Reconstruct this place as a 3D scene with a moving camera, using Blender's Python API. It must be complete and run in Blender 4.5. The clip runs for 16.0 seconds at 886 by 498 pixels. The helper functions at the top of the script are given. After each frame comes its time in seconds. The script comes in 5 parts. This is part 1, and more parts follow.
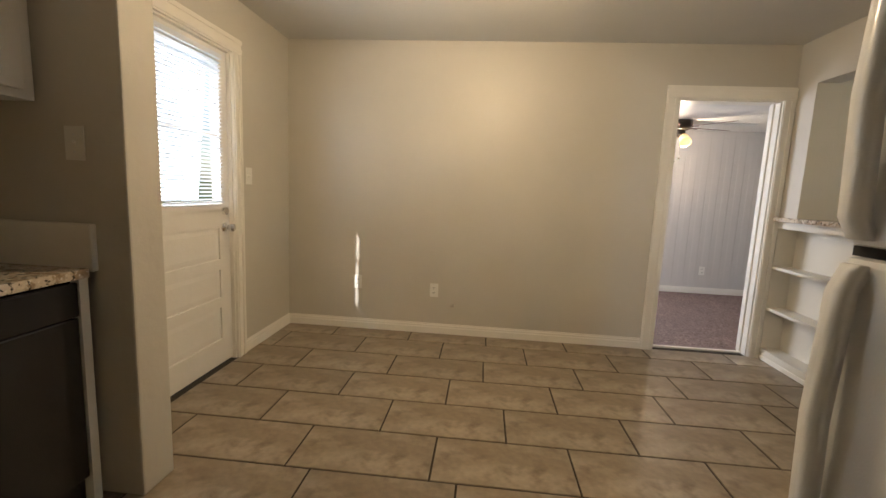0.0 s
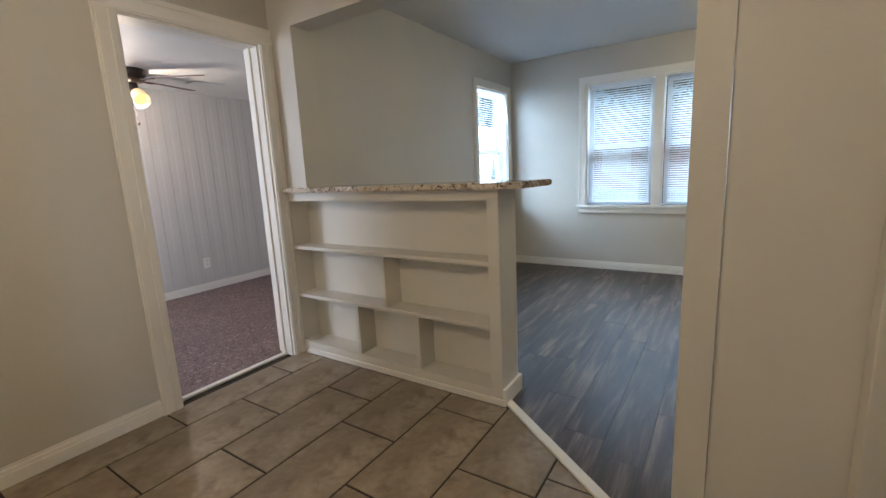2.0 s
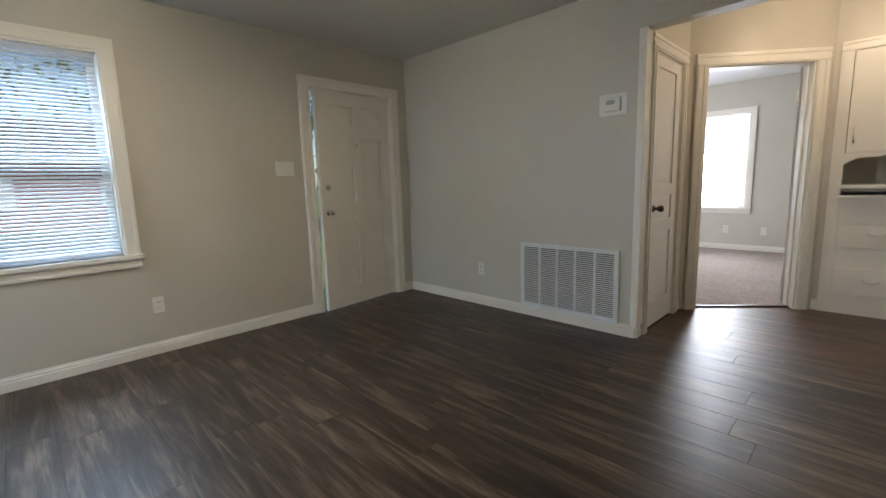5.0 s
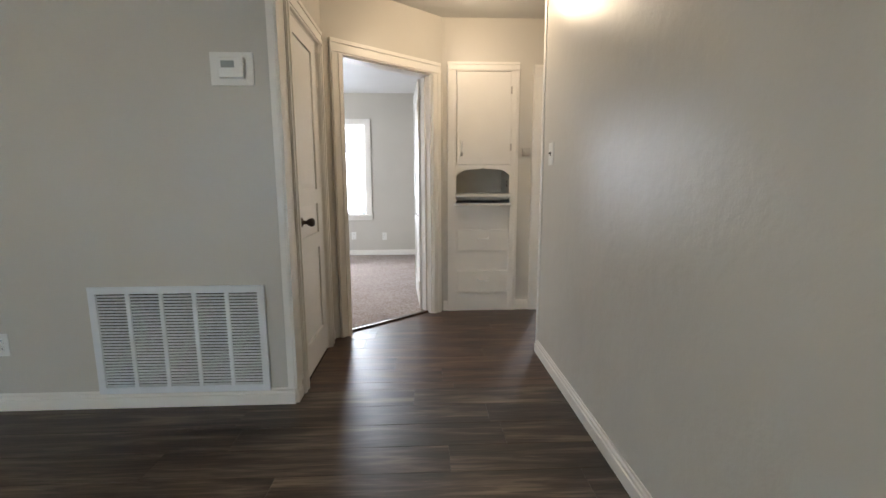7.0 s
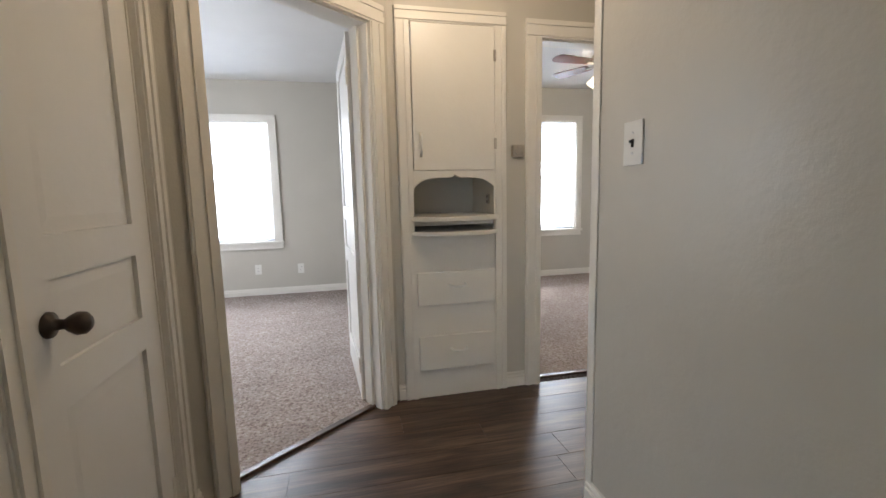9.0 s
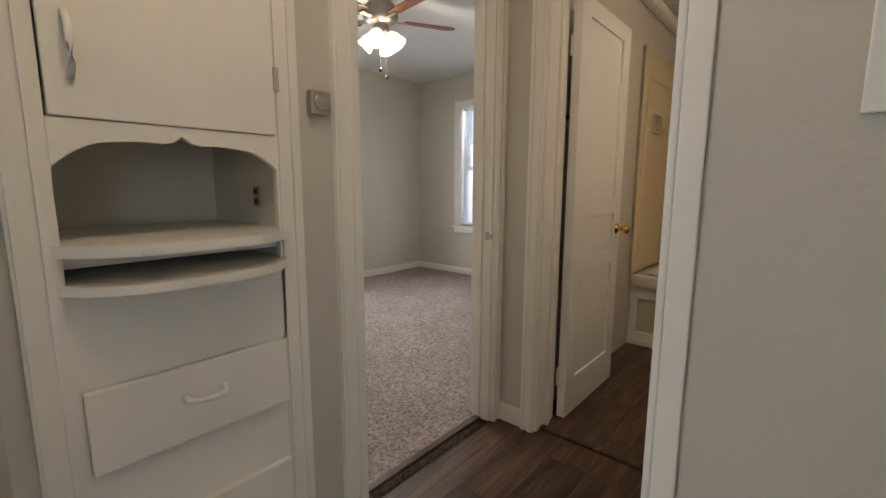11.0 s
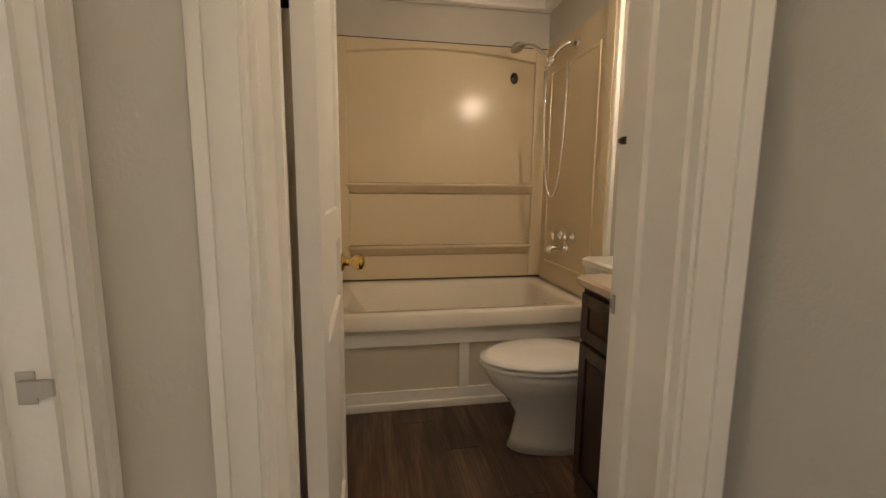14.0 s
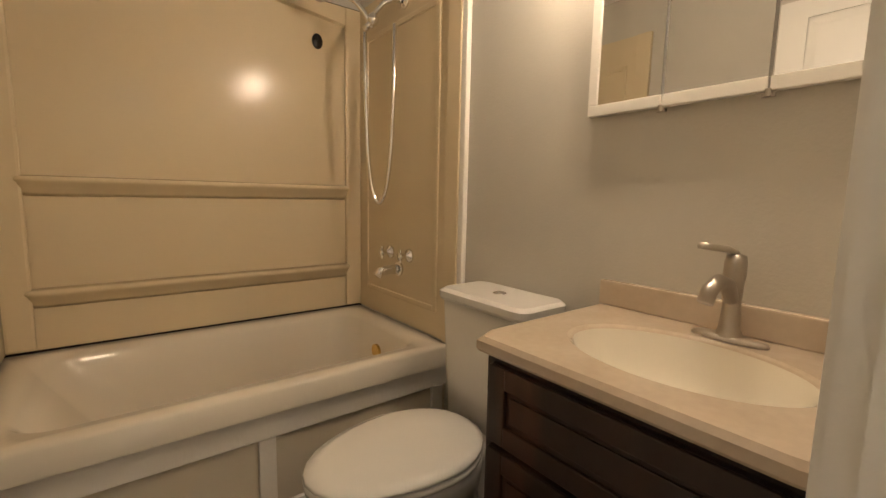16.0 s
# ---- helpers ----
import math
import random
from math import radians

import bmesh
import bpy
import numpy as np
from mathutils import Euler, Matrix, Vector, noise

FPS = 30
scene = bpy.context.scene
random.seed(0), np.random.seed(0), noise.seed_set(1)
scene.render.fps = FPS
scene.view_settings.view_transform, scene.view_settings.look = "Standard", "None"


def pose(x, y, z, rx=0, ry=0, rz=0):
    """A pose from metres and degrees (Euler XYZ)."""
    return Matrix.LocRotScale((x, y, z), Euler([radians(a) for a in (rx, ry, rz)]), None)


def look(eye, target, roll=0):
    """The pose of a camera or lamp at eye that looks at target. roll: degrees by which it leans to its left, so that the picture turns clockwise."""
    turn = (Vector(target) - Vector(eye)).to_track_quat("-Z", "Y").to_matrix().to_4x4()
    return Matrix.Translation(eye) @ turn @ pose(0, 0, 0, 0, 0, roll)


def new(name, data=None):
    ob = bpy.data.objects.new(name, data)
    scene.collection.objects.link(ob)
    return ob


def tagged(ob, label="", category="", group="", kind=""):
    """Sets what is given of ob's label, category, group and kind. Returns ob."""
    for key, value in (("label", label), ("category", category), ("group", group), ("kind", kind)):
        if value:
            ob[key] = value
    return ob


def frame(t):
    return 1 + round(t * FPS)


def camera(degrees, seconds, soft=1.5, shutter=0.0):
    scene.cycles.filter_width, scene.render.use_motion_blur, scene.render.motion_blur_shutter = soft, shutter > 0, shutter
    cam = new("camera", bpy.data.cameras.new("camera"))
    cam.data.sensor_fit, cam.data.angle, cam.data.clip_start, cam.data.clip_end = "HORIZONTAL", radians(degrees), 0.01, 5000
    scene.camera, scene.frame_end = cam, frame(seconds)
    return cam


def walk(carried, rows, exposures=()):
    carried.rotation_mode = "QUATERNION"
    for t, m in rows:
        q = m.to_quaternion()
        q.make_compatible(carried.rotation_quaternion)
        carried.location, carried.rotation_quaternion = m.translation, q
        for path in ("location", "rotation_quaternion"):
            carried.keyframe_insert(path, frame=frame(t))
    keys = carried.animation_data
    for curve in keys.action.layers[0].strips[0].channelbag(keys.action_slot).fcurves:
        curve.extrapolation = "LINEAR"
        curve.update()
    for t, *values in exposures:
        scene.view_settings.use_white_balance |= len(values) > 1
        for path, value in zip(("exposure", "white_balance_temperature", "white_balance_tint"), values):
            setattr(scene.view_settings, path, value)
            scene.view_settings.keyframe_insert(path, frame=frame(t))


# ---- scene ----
cam = camera(91.6, 16.0)
PATH = [
    (0, (0.324, 0.189, 1.252), (0.144, 2.162, 0.98), 2.5),
    (0.5, (0.399, 0.485, 1.181), (0.427, 2.469, 0.931), 1.9),
    (1, (0.456, 0.812, 1.201), (1.104, 2.681, 0.913), -1.55),
    (1.5, (0.62, 1.118, 1.215), (1.826, 2.678, 0.884), -2.6),
    (2, (0.761, 1.367, 1.221), (2.404, 2.448, 0.861), -2.8),
    (2.5, (0.951, 1.64, 1.23), (2.858, 2.116, 0.86), -3.1),
    (3, (1.148, 1.755, 1.237), (3.1, 1.972, 0.859), -2.6),
    (3.5, (1.459, 1.846, 1.232), (3.431, 1.774, 0.907), -1.9),
    (4, (1.744, 1.923, 1.197), (3.655, 1.425, 0.881), -0.3),
    (4.5, (1.998, 1.872, 1.196), (3.73, 0.927, 0.87), -1.3),
    (5, (2.264, 1.78, 1.164), (3.662, 0.382, 0.863), -1.8),
    (5.2, (2.327, 1.721, 1.162), (3.56, 0.176, 0.854), -1.7),
    (7.5, (2.797, 0.47, 1.137), (2.554, -1.496, 0.855), -0.25),
    (8, (2.837, 0.088, 1.165), (2.546, -1.876, 0.927), -0.6),
    (8.2, (2.849, -0.045, 1.167), (2.548, -2.008, 0.931), -0.8),
    (10.3, (2.709, -1.447, 1.187), (1.829, -3.219, 0.893), -0.4),
    (10.5, (2.678, -1.551, 1.184), (1.702, -3.271, 0.888), -0.1),
    (11, (2.598, -1.824, 1.175), (1.102, -3.118, 0.881), 0.2),
    (11.5, (2.514, -2.035, 1.173), (0.708, -2.828, 0.843), -0.1),
    (12, (2.288, -2.216, 1.151), (0.376, -2.7, 0.824), -0.0),
    (12.5, (2.093, -2.355, 1.142), (0.125, -2.543, 0.841), 1.1),
    (13, (1.94, -2.551, 1.179), (-0.035, -2.43, 0.888), -0.6),
    (13.5, (1.762, -2.587, 1.163), (-0.202, -2.34, 0.882), -0.3),
    (14, (1.471, -2.605, 1.168), (-0.478, -2.259, 0.888), 0.5),
    (14.5, (1.23, -2.603, 1.155), (-0.668, -2.038, 0.879), 1.6),
    (15, (1.02, -2.613, 1.164), (-0.789, -1.806, 0.889), 1.1),
    (15.5, (0.841, -2.547, 1.164), (-0.879, -1.556, 0.919), 1.0),
    (16, (0.712, -2.474, 1.156), (-0.855, -1.256, 0.913), 1.2),
]

EXPOSURES = [(0.0, 0.25, 6500, 10), (1.5, 0.15, 5900, 10), (2.5, -0.15, 5900, 10), (3.5, -0.14, 5900, 10), (5.0, 0.0, 6200, 10), (8.0, 0.2, 6000, 10), (10.5, -0.5, 6100, 10), (11.5, 0.05, 6200, 10), (12.5, 0.05, 6400, 10), (13.5, 0.1, 6400, 10), (14.5, 0.5, 6200, 10), (16.0, 0.5, 6400, 10)]
walk(cam, [(t, look(e, g, r)) for t, e, g, r in PATH], EXPOSURES)

# ---- world, sun and large lights ----
world = bpy.data.worlds.new("sky")
scene.world = world
world.use_nodes = True
wn = world.node_tree.nodes
sky = wn.new("ShaderNodeTexSky")
sky.sky_type = "NISHITA"
sky.sun_disc = False
sky.sun_elevation = radians(38)
sky.sun_rotation = radians(214)
wn["Background"].inputs["Strength"].default_value = 0.15
world.node_tree.links.new(sky.outputs[0], wn["Background"].inputs["Color"])

sun_data = bpy.data.lights.new("sun", "SUN")
sun_data.energy, sun_data.angle, sun_data.color = 5.0, radians(0.5), (1.0, 0.95, 0.88)
sun = new("sun", sun_data)
sun.matrix_world = look((0, 0, 6), (0.56, 0.83, 6 - 0.79))


def area_lamp(name, eye, target, w, h, watts, color):
    d = bpy.data.lights.new(name, "AREA")
    d.shape, d.size, d.size_y, d.energy, d.color = "RECTANGLE", w, h, watts, color
    ob = new(name, d)
    ob.matrix_world = look(eye, target)
    return ob


def bulb(name, at, watts, color, radius=0.05):
    d = bpy.data.lights.new(name, "POINT")
    d.energy, d.color, d.shadow_soft_size = watts, color, radius
    ob = new(name, d)
    ob.location = at
    return ob


COOL = (0.64, 0.83, 1.0)
WARM = (1.0, 0.76, 0.50)
# daylight stand-ins in the window openings; the front one is hidden outside, above
area_lamp("daylight_front", (7.0, 1.98, 3.1), (5.3, 1.98, 1.0), 2.4, 1.2, 260, COOL)
area_lamp("daylight_side", (5.33, 3.80, 1.41), (5.33, 2.0, 1.1), 0.74, 1.32, 48, COOL)
area_lamp("daylight_bed_south", (3.98, -6.25, 1.36), (3.9, -4.0, 1.2), 0.82, 1.4, 120, (0.95, 0.97, 1.0))
area_lamp("daylight_bed_west", (-2.0, -4.98, 1.42), (0.0, -4.98, 1.2), 0.85, 1.5, 12, (0.95, 0.97, 1.0))
area_lamp("daylight_bed_south_two", (0.035, -6.25, 1.40), (0.035, -4.0, 1.2), 0.72, 1.4, 60, (0.95, 0.97, 1.0))
area_lamp("daylight_bed_east", (5.46, -4.47, 1.4), (3.5, -4.9, 1.1), 0.88, 1.38, 45, (0.95, 0.97, 1.0))
area_lamp("daylight_kitchen_door", (-1.52, 2.6, 1.54), (0.0, 2.6, 1.4), 0.56, 0.84, 9, (0.95, 0.98, 1.0))
# unseen fill lamp added to brighten the back room; no window known there
area_lamp("back_room_fill", (0.35, 5.1, 1.4), (3.0, 5.3, 1.0), 0.9, 1.1, 40, (0.86, 0.9, 1.0))

# ---- materials ----
def shader(name, color, rough=0.5, metal=0.0, grain=None, bump=None, mix=None, coat=0.0, random_tint=0.0, spec=0.5):
    """A node material. grain: (scale, dark, light) mottling; bump: (scale, strength); mix: (scale, color, low, high) patches."""
    if 0.24 < rough < 0.36:
        rough = 0.36
    m = bpy.data.materials.new(name)
    m.use_nodes = True
    nt = m.node_tree
    b = nt.nodes["Principled BSDF"]
    b.inputs["Roughness"].default_value = rough
    b.inputs["Metallic"].default_value = metal
    b.inputs["Coat Weight"].default_value = coat
    b.inputs["Specular IOR Level"].default_value = spec
    tc = nt.nodes.new("ShaderNodeTexCoord")
    rgb = nt.nodes.new("ShaderNodeRGB")
    rgb.outputs[0].default_value = (*color, 1)
    out = rgb.outputs[0]

    def blend(kind, fac, a, bcol):
        n = nt.nodes.new("ShaderNodeMix")
        n.data_type, n.blend_type = "RGBA", kind
        if isinstance(fac, float):
            n.inputs[0].default_value = fac
        else:
            nt.links.new(fac, n.inputs[0])
        nt.links.new(a, n.inputs[6])
        if isinstance(bcol, tuple):
            n.inputs[7].default_value = (*bcol, 1)
        else:
            nt.links.new(bcol, n.inputs[7])
        return n.outputs[2]

    def noise_out(scale, detail=4, lo=0.35, hi=0.65, stretch=None):
        n = nt.nodes.new("ShaderNodeTexNoise")
        n.inputs["Scale"].default_value = scale
        n.inputs["Detail"].default_value = detail
        if stretch:
            mp = nt.nodes.new("ShaderNodeMapping")
            mp.inputs["Scale"].default_value = stretch
            nt.links.new(tc.outputs["Object"], mp.inputs[0])
            nt.links.new(mp.outputs[0], n.inputs["Vector"])
        else:
            nt.links.new(tc.outputs["Object"], n.inputs["Vector"])
        r = nt.nodes.new("ShaderNodeMapRange")
        r.inputs[1].default_value, r.inputs[2].default_value = lo, hi
        nt.links.new(n.outputs[0], r.inputs[0])
        return r.outputs[0]

    if mix:
        for entry in mix:
            scale, c2, lo, hi = entry[:4]
            out = blend("MIX", noise_out(scale, 5, lo, hi, entry[4] if len(entry) > 4 else None), out, c2)
    if grain:
        scale, amount = grain[:2]
        f = noise_out(scale, 6, 0.3, 0.7, grain[2] if len(grain) > 2 else None)
        r = nt.nodes.new("ShaderNodeMapRange")
        r.inputs[3].default_value, r.inputs[4].default_value = 1 - amount, 1 + amount
        nt.links.new(f, r.inputs[0])
        out = blend("MULTIPLY", 1.0, out, r.outputs[0])
        rr = nt.nodes.new("ShaderNodeMapRange")
        rr.inputs[3].default_value, rr.inputs[4].default_value = max(0.02, rough - 0.05), min(1, rough + 0.05)
        nt.links.new(f, rr.inputs[0])
        nt.links.new(rr.outputs[0], b.inputs["Roughness"])
    if random_tint:
        oi = nt.nodes.new("ShaderNodeObjectInfo")
        r = nt.nodes.new("ShaderNodeMapRange")
        r.inputs[3].default_value, r.inputs[4].default_value = 1 - random_tint, 1 + random_tint
        nt.links.new(oi.outputs["Random"], r.inputs[0])
        out = blend("MULTIPLY", 1.0, out, r.outputs[0])
    nt.links.new(out, b.inputs["Base Color"])
    if bump:
        last = None
        for scale, strength in bump:
            n = nt.nodes.new("ShaderNodeTexNoise")
            n.inputs["Scale"].default_value, n.inputs["Detail"].default_value = scale, 3
            nt.links.new(tc.outputs["Object"], n.inputs["Vector"])
            bp = nt.nodes.new("ShaderNodeBump")
            bp.inputs["Strength"].default_value, bp.inputs["Distance"].default_value = strength, 0.01
            nt.links.new(n.outputs[0], bp.inputs["Height"])
            if last:
                nt.links.new(last, bp.inputs["Normal"])
            last = bp.outputs[0]
        nt.links.new(last, b.inputs["Normal"])
    return m


def wood_floor(name, dark, mid, light, rough):
    """Planks that run along x: streaked grain, shifted from plank to plank by the object's random value."""
    m = bpy.data.materials.new(name)
    m.use_nodes = True
    nt = m.node_tree
    b = nt.nodes["Principled BSDF"]
    tc = nt.nodes.new("ShaderNodeTexCoord")
    oi = nt.nodes.new("ShaderNodeObjectInfo")
    mul = nt.nodes.new("ShaderNodeMath")
    mul.operation = "MULTIPLY"
    mul.inputs[1].default_value = 37.0
    nt.links.new(oi.outputs["Random"], mul.inputs[0])
    comb = nt.nodes.new("ShaderNodeCombineXYZ")
    for i in range(3):
        nt.links.new(mul.outputs[0], comb.inputs[i])
    add = nt.nodes.new("ShaderNodeVectorMath")
    nt.links.new(tc.outputs["Object"], add.inputs[0])
    nt.links.new(comb.outputs[0], add.inputs[1])

    def streak(sx, sy, scale, detail):
        mp = nt.nodes.new("ShaderNodeMapping")
        mp.inputs["Scale"].default_value = (sx, sy, 1)
        nt.links.new(add.outputs[0], mp.inputs[0])
        n = nt.nodes.new("ShaderNodeTexNoise")
        n.inputs["Scale"].default_value, n.inputs["Detail"].default_value = scale, detail
        n.inputs["Distortion"].default_value = 0.6
        nt.links.new(mp.outputs[0], n.inputs["Vector"])
        return n.outputs[0]

    ramp = nt.nodes.new("ShaderNodeValToRGB")
    e = ramp.color_ramp.elements
    e[0].position, e[0].color = 0.36, (*dark, 1)
    e[1].position, e[1].color = 0.68, (*light, 1)
    e2 = e.new(0.5)
    e2.color = (*mid, 1)
    nt.links.new(streak(1.0, 9, 1.9, 9), ramp.inputs[0])
    r2 = nt.nodes.new("ShaderNodeMapRange")
    r2.inputs[1].default_value, r2.inputs[2].default_value = 0.35, 0.65
    r2.inputs[3].default_value, r2.inputs[4].default_value = 0.6, 1.35
    nt.links.new(streak(3, 60, 2.0, 4), r2.inputs[0])
    mx = nt.nodes.new("ShaderNodeMix")
    mx.data_type, mx.blend_type = "RGBA", "MULTIPLY"
    mx.inputs[0].default_value = 1
    nt.links.new(ramp.outputs[0], mx.inputs[6])
    nt.links.new(r2.outputs[0], mx.inputs[7])
    r3 = nt.nodes.new("ShaderNodeMapRange")
    r3.inputs[3].default_value, r3.inputs[4].default_value = 0.82, 1.2
    nt.links.new(oi.outputs["Random"], r3.inputs[0])
    mx2 = nt.nodes.new("ShaderNodeMix")
    mx2.data_type, mx2.blend_type = "RGBA", "MULTIPLY"
    mx2.inputs[0].default_value = 1
    nt.links.new(mx.outputs[2], mx2.inputs[6])
    nt.links.new(r3.outputs[0], mx2.inputs[7])
    nt.links.new(mx2.outputs[2], b.inputs["Base Color"])
    b.inputs["Roughness"].default_value = rough
    bp = nt.nodes.new("ShaderNodeBump")
    bp.inputs["Strength"].default_value, bp.inputs["Distance"].default_value = 0.12, 0.003
    nt.links.new(r2.outputs[0], bp.inputs["Height"])
    nt.links.new(bp.outputs[0], b.inputs["Normal"])
    return m


def glowing(name, color, strength):
    m = bpy.data.materials.new(name)
    m.use_nodes = True
    b = m.node_tree.nodes["Principled BSDF"]
    b.inputs["Base Color"].default_value = (0.9, 0.86, 0.78, 1)
    b.inputs["Roughness"].default_value = 0.3
    b.inputs["Emission Color"].default_value = (*color, 1)
    b.inputs["Emission Strength"].default_value = strength
    return m


def clear_glass(name):
    m = bpy.data.materials.new(name)
    m.use_nodes = True
    b = m.node_tree.nodes["Principled BSDF"]
    b.inputs["Roughness"].default_value = 0.0
    b.inputs["Transmission Weight"].default_value = 1.0
    b.inputs["IOR"].default_value = 1.02
    return m


PAINT = shader("greige_wall_paint", (0.56, 0.53, 0.47), 0.42, grain=(1.7, 0.035), bump=[(9, 0.12), (140, 0.10)])
PAINT_ROUGH = shader("patched_greige_paint", (0.56, 0.53, 0.47), 0.36, grain=(1.7, 0.04), bump=[(3, 0.3), (9, 0.25), (26, 0.12), (140, 0.06)])
CEIL = shader("ceiling_paint", (0.60, 0.59, 0.56), 0.5, grain=(2.5, 0.03), bump=[(60, 0.15)])
CEIL_LIGHT = shader("white_ceiling_paint", (0.74, 0.74, 0.73), 0.55, grain=(2.5, 0.03), bump=[(60, 0.15)])
PANEL = shader("striped_wall_panelling", (0.58, 0.56, 0.54), 0.45, grain=(1.5, 0.04), bump=[(50, 0.1)])
WHITE = shader("white_trim_enamel", (0.80, 0.77, 0.71), 0.35, grain=(3.0, 0.03), bump=[(14, 0.12), (90, 0.06)])
WHITE_DOOR = shader("white_door_enamel", (0.80, 0.78, 0.74), 0.38, grain=(2.0, 0.03), bump=[(22, 0.12)])
SHELF = shader("painted_shelving", (0.66, 0.63, 0.56), 0.45, grain=(2.0, 0.03), bump=[(20, 0.1)])
PLASTIC = shader("white_plastic", (0.78, 0.77, 0.73), 0.3, grain=(8, 0.02))
VINYL = shader("white_vinyl_frame", (0.80, 0.81, 0.82), 0.35, grain=(6, 0.02))
BLIND = shader("white_blind_slat", (0.80, 0.81, 0.83), 0.45, grain=(4, 0.03))
nt = BLIND.node_tree
tr = nt.nodes.new("ShaderNodeBsdfTranslucent")
tr.inputs["Color"].default_value = (0.80, 0.84, 0.90, 1)
ms = nt.nodes.new("ShaderNodeMixShader")
ms.inputs[0].default_value = 0.45
nt.links.new(nt.nodes["Principled BSDF"].outputs[0], ms.inputs[1])
nt.links.new(tr.outputs[0], ms.inputs[2])
nt.links.new(ms.outputs[0], nt.nodes["Material Output"].inputs["Surface"])
TILE = shader("stone_look_tile", (0.24, 0.19, 0.135), 0.4, mix=[(3.0, (0.34, 0.28, 0.21), 0.45, 0.62, (0.6, 1.6, 1)), (9.0, (0.17, 0.13, 0.092), 0.5, 0.72)], grain=(26, 0.14), bump=[(30, 0.06)], random_tint=0.08)
GROUT = shader("dark_grout", (0.030, 0.022, 0.016), 0.9, grain=(40, 0.2), bump=[(120, 0.3)])
LVP = wood_floor("dark_plank_vinyl", (0.022, 0.014, 0.010), (0.048, 0.032, 0.023), (0.15, 0.108, 0.080), 0.38)
# same planks as LVP, with the warm lamp light put into a browner colour
LVP_WARM_LIT = wood_floor("warm_lit_plank_vinyl", (0.032, 0.016, 0.010), (0.070, 0.037, 0.022), (0.125, 0.072, 0.044), 0.36)
SUBFLOOR = shader("plank_joint_shadow", (0.02, 0.016, 0.013), 0.9, grain=(20, 0.2))
CARPET = shader("speckled_frieze_carpet", (0.36, 0.30, 0.27), 0.95, mix=[(75, (0.20, 0.15, 0.135), 0.47, 0.62), (55, (0.48, 0.42, 0.385), 0.50, 0.66)], grain=(3, 0.1), bump=[(75, 1.0), (30, 0.6)], spec=0.1)
CARPET_DARK = shader("taupe_carpet", (0.25, 0.185, 0.17), 0.95, mix=[(90, (0.12, 0.085, 0.08), 0.45, 0.62), (40, (0.36, 0.28, 0.26), 0.55, 0.7)], grain=(3, 0.08), bump=[(110, 1.0)], spec=0.1)
GRANITE = shader("speckled_granite", (0.58, 0.50, 0.40), 0.12, mix=[(26, (0.34, 0.25, 0.17), 0.5, 0.6), (55, (0.05, 0.04, 0.035), 0.57, 0.63), (90, (0.75, 0.70, 0.62), 0.6, 0.66)], grain=(120, 0.1))
STEEL = shader("brushed_nickel", (0.50, 0.46, 0.41), 0.28, 1.0, grain=(40, 0.06))
CHROME = shader("polished_chrome", (0.80, 0.80, 0.80), 0.08, 1.0, grain=(10, 0.03))
BRASS = shader("polished_brass", (0.72, 0.50, 0.17), 0.14, 1.0, grain=(14, 0.06))
BRONZE = shader("dark_bronze", (0.06, 0.045, 0.035), 0.35, 0.6, grain=(14, 0.1))
BLACK = shader("gloss_black", (0.012, 0.012, 0.013), 0.18, grain=(8, 0.1))
# near-black: painted shade in gaps and slots, also rubber and caulk
DARK = shader("dark_shade_and_rubber", (0.015, 0.013, 0.012), 0.9, grain=(8, 0.1))
SURROUND = shader("almond_acrylic", (0.70, 0.59, 0.405), 0.22, grain=(1.2, 0.02), bump=[(3, 0.04)], spec=0.3)
TUBMAT = shader("bone_enamel", (0.74, 0.68, 0.58), 0.1, grain=(1.5, 0.02), coat=0.4)
APRON = shader("painted_apron_board", (0.62, 0.56, 0.45), 0.42, grain=(3, 0.03), bump=[(20, 0.08)])
PORCELAIN = shader("white_porcelain", (0.80, 0.78, 0.74), 0.08, grain=(2, 0.02), coat=0.5)
MARBLE = shader("beige_cultured_marble", (0.54, 0.44, 0.33), 0.14, mix=[(5, (0.60, 0.50, 0.39), 0.4, 0.65)], grain=(60, 0.03), coat=0.4)
BASIN = shader("cream_basin", (0.78, 0.72, 0.60), 0.08, grain=(3, 0.02), coat=0.5)
ESPRESSO = shader("espresso_wood", (0.030, 0.017, 0.012), 0.33, mix=[(7, (0.075, 0.034, 0.020), 0.55, 0.75, (1, 1, 0.2))], grain=(30, 0.15, (1, 1, 0.1)), bump=[(60, 0.05)])
MIRROR = shader("mirror_silver", (0.86, 0.87, 0.86), 0.01, 1.0)
CHERRY = shader("cherry_blade", (0.13, 0.035, 0.018), 0.3, grain=(14, 0.25, (6, 1, 1)), coat=0.3)
SHADE = glowing("lit_frosted_glass", (1.0, 0.52, 0.14), 1.0)
SHADE_WHITE = glowing("lit_white_glass", (1.0, 0.82, 0.55), 2.2)
GLASS = clear_glass("window_glass")
PAINTED_METAL = shader("white_painted_metal", (0.70, 0.72, 0.74), 0.35, grain=(6, 0.03))
FRIDGE = shader("white_fridge_enamel", (0.78, 0.79, 0.80), 0.22, grain=(5, 0.02), bump=[(200, 0.05)])
FRIDGE_EDGE = shader("cream_gasket", (0.66, 0.55, 0.36), 0.5, grain=(6, 0.05))
GRASS = shader("lawn", (0.09, 0.13, 0.04), 0.9, mix=[(0.6, (0.16, 0.14, 0.07), 0.45, 0.65)], grain=(20, 0.3))
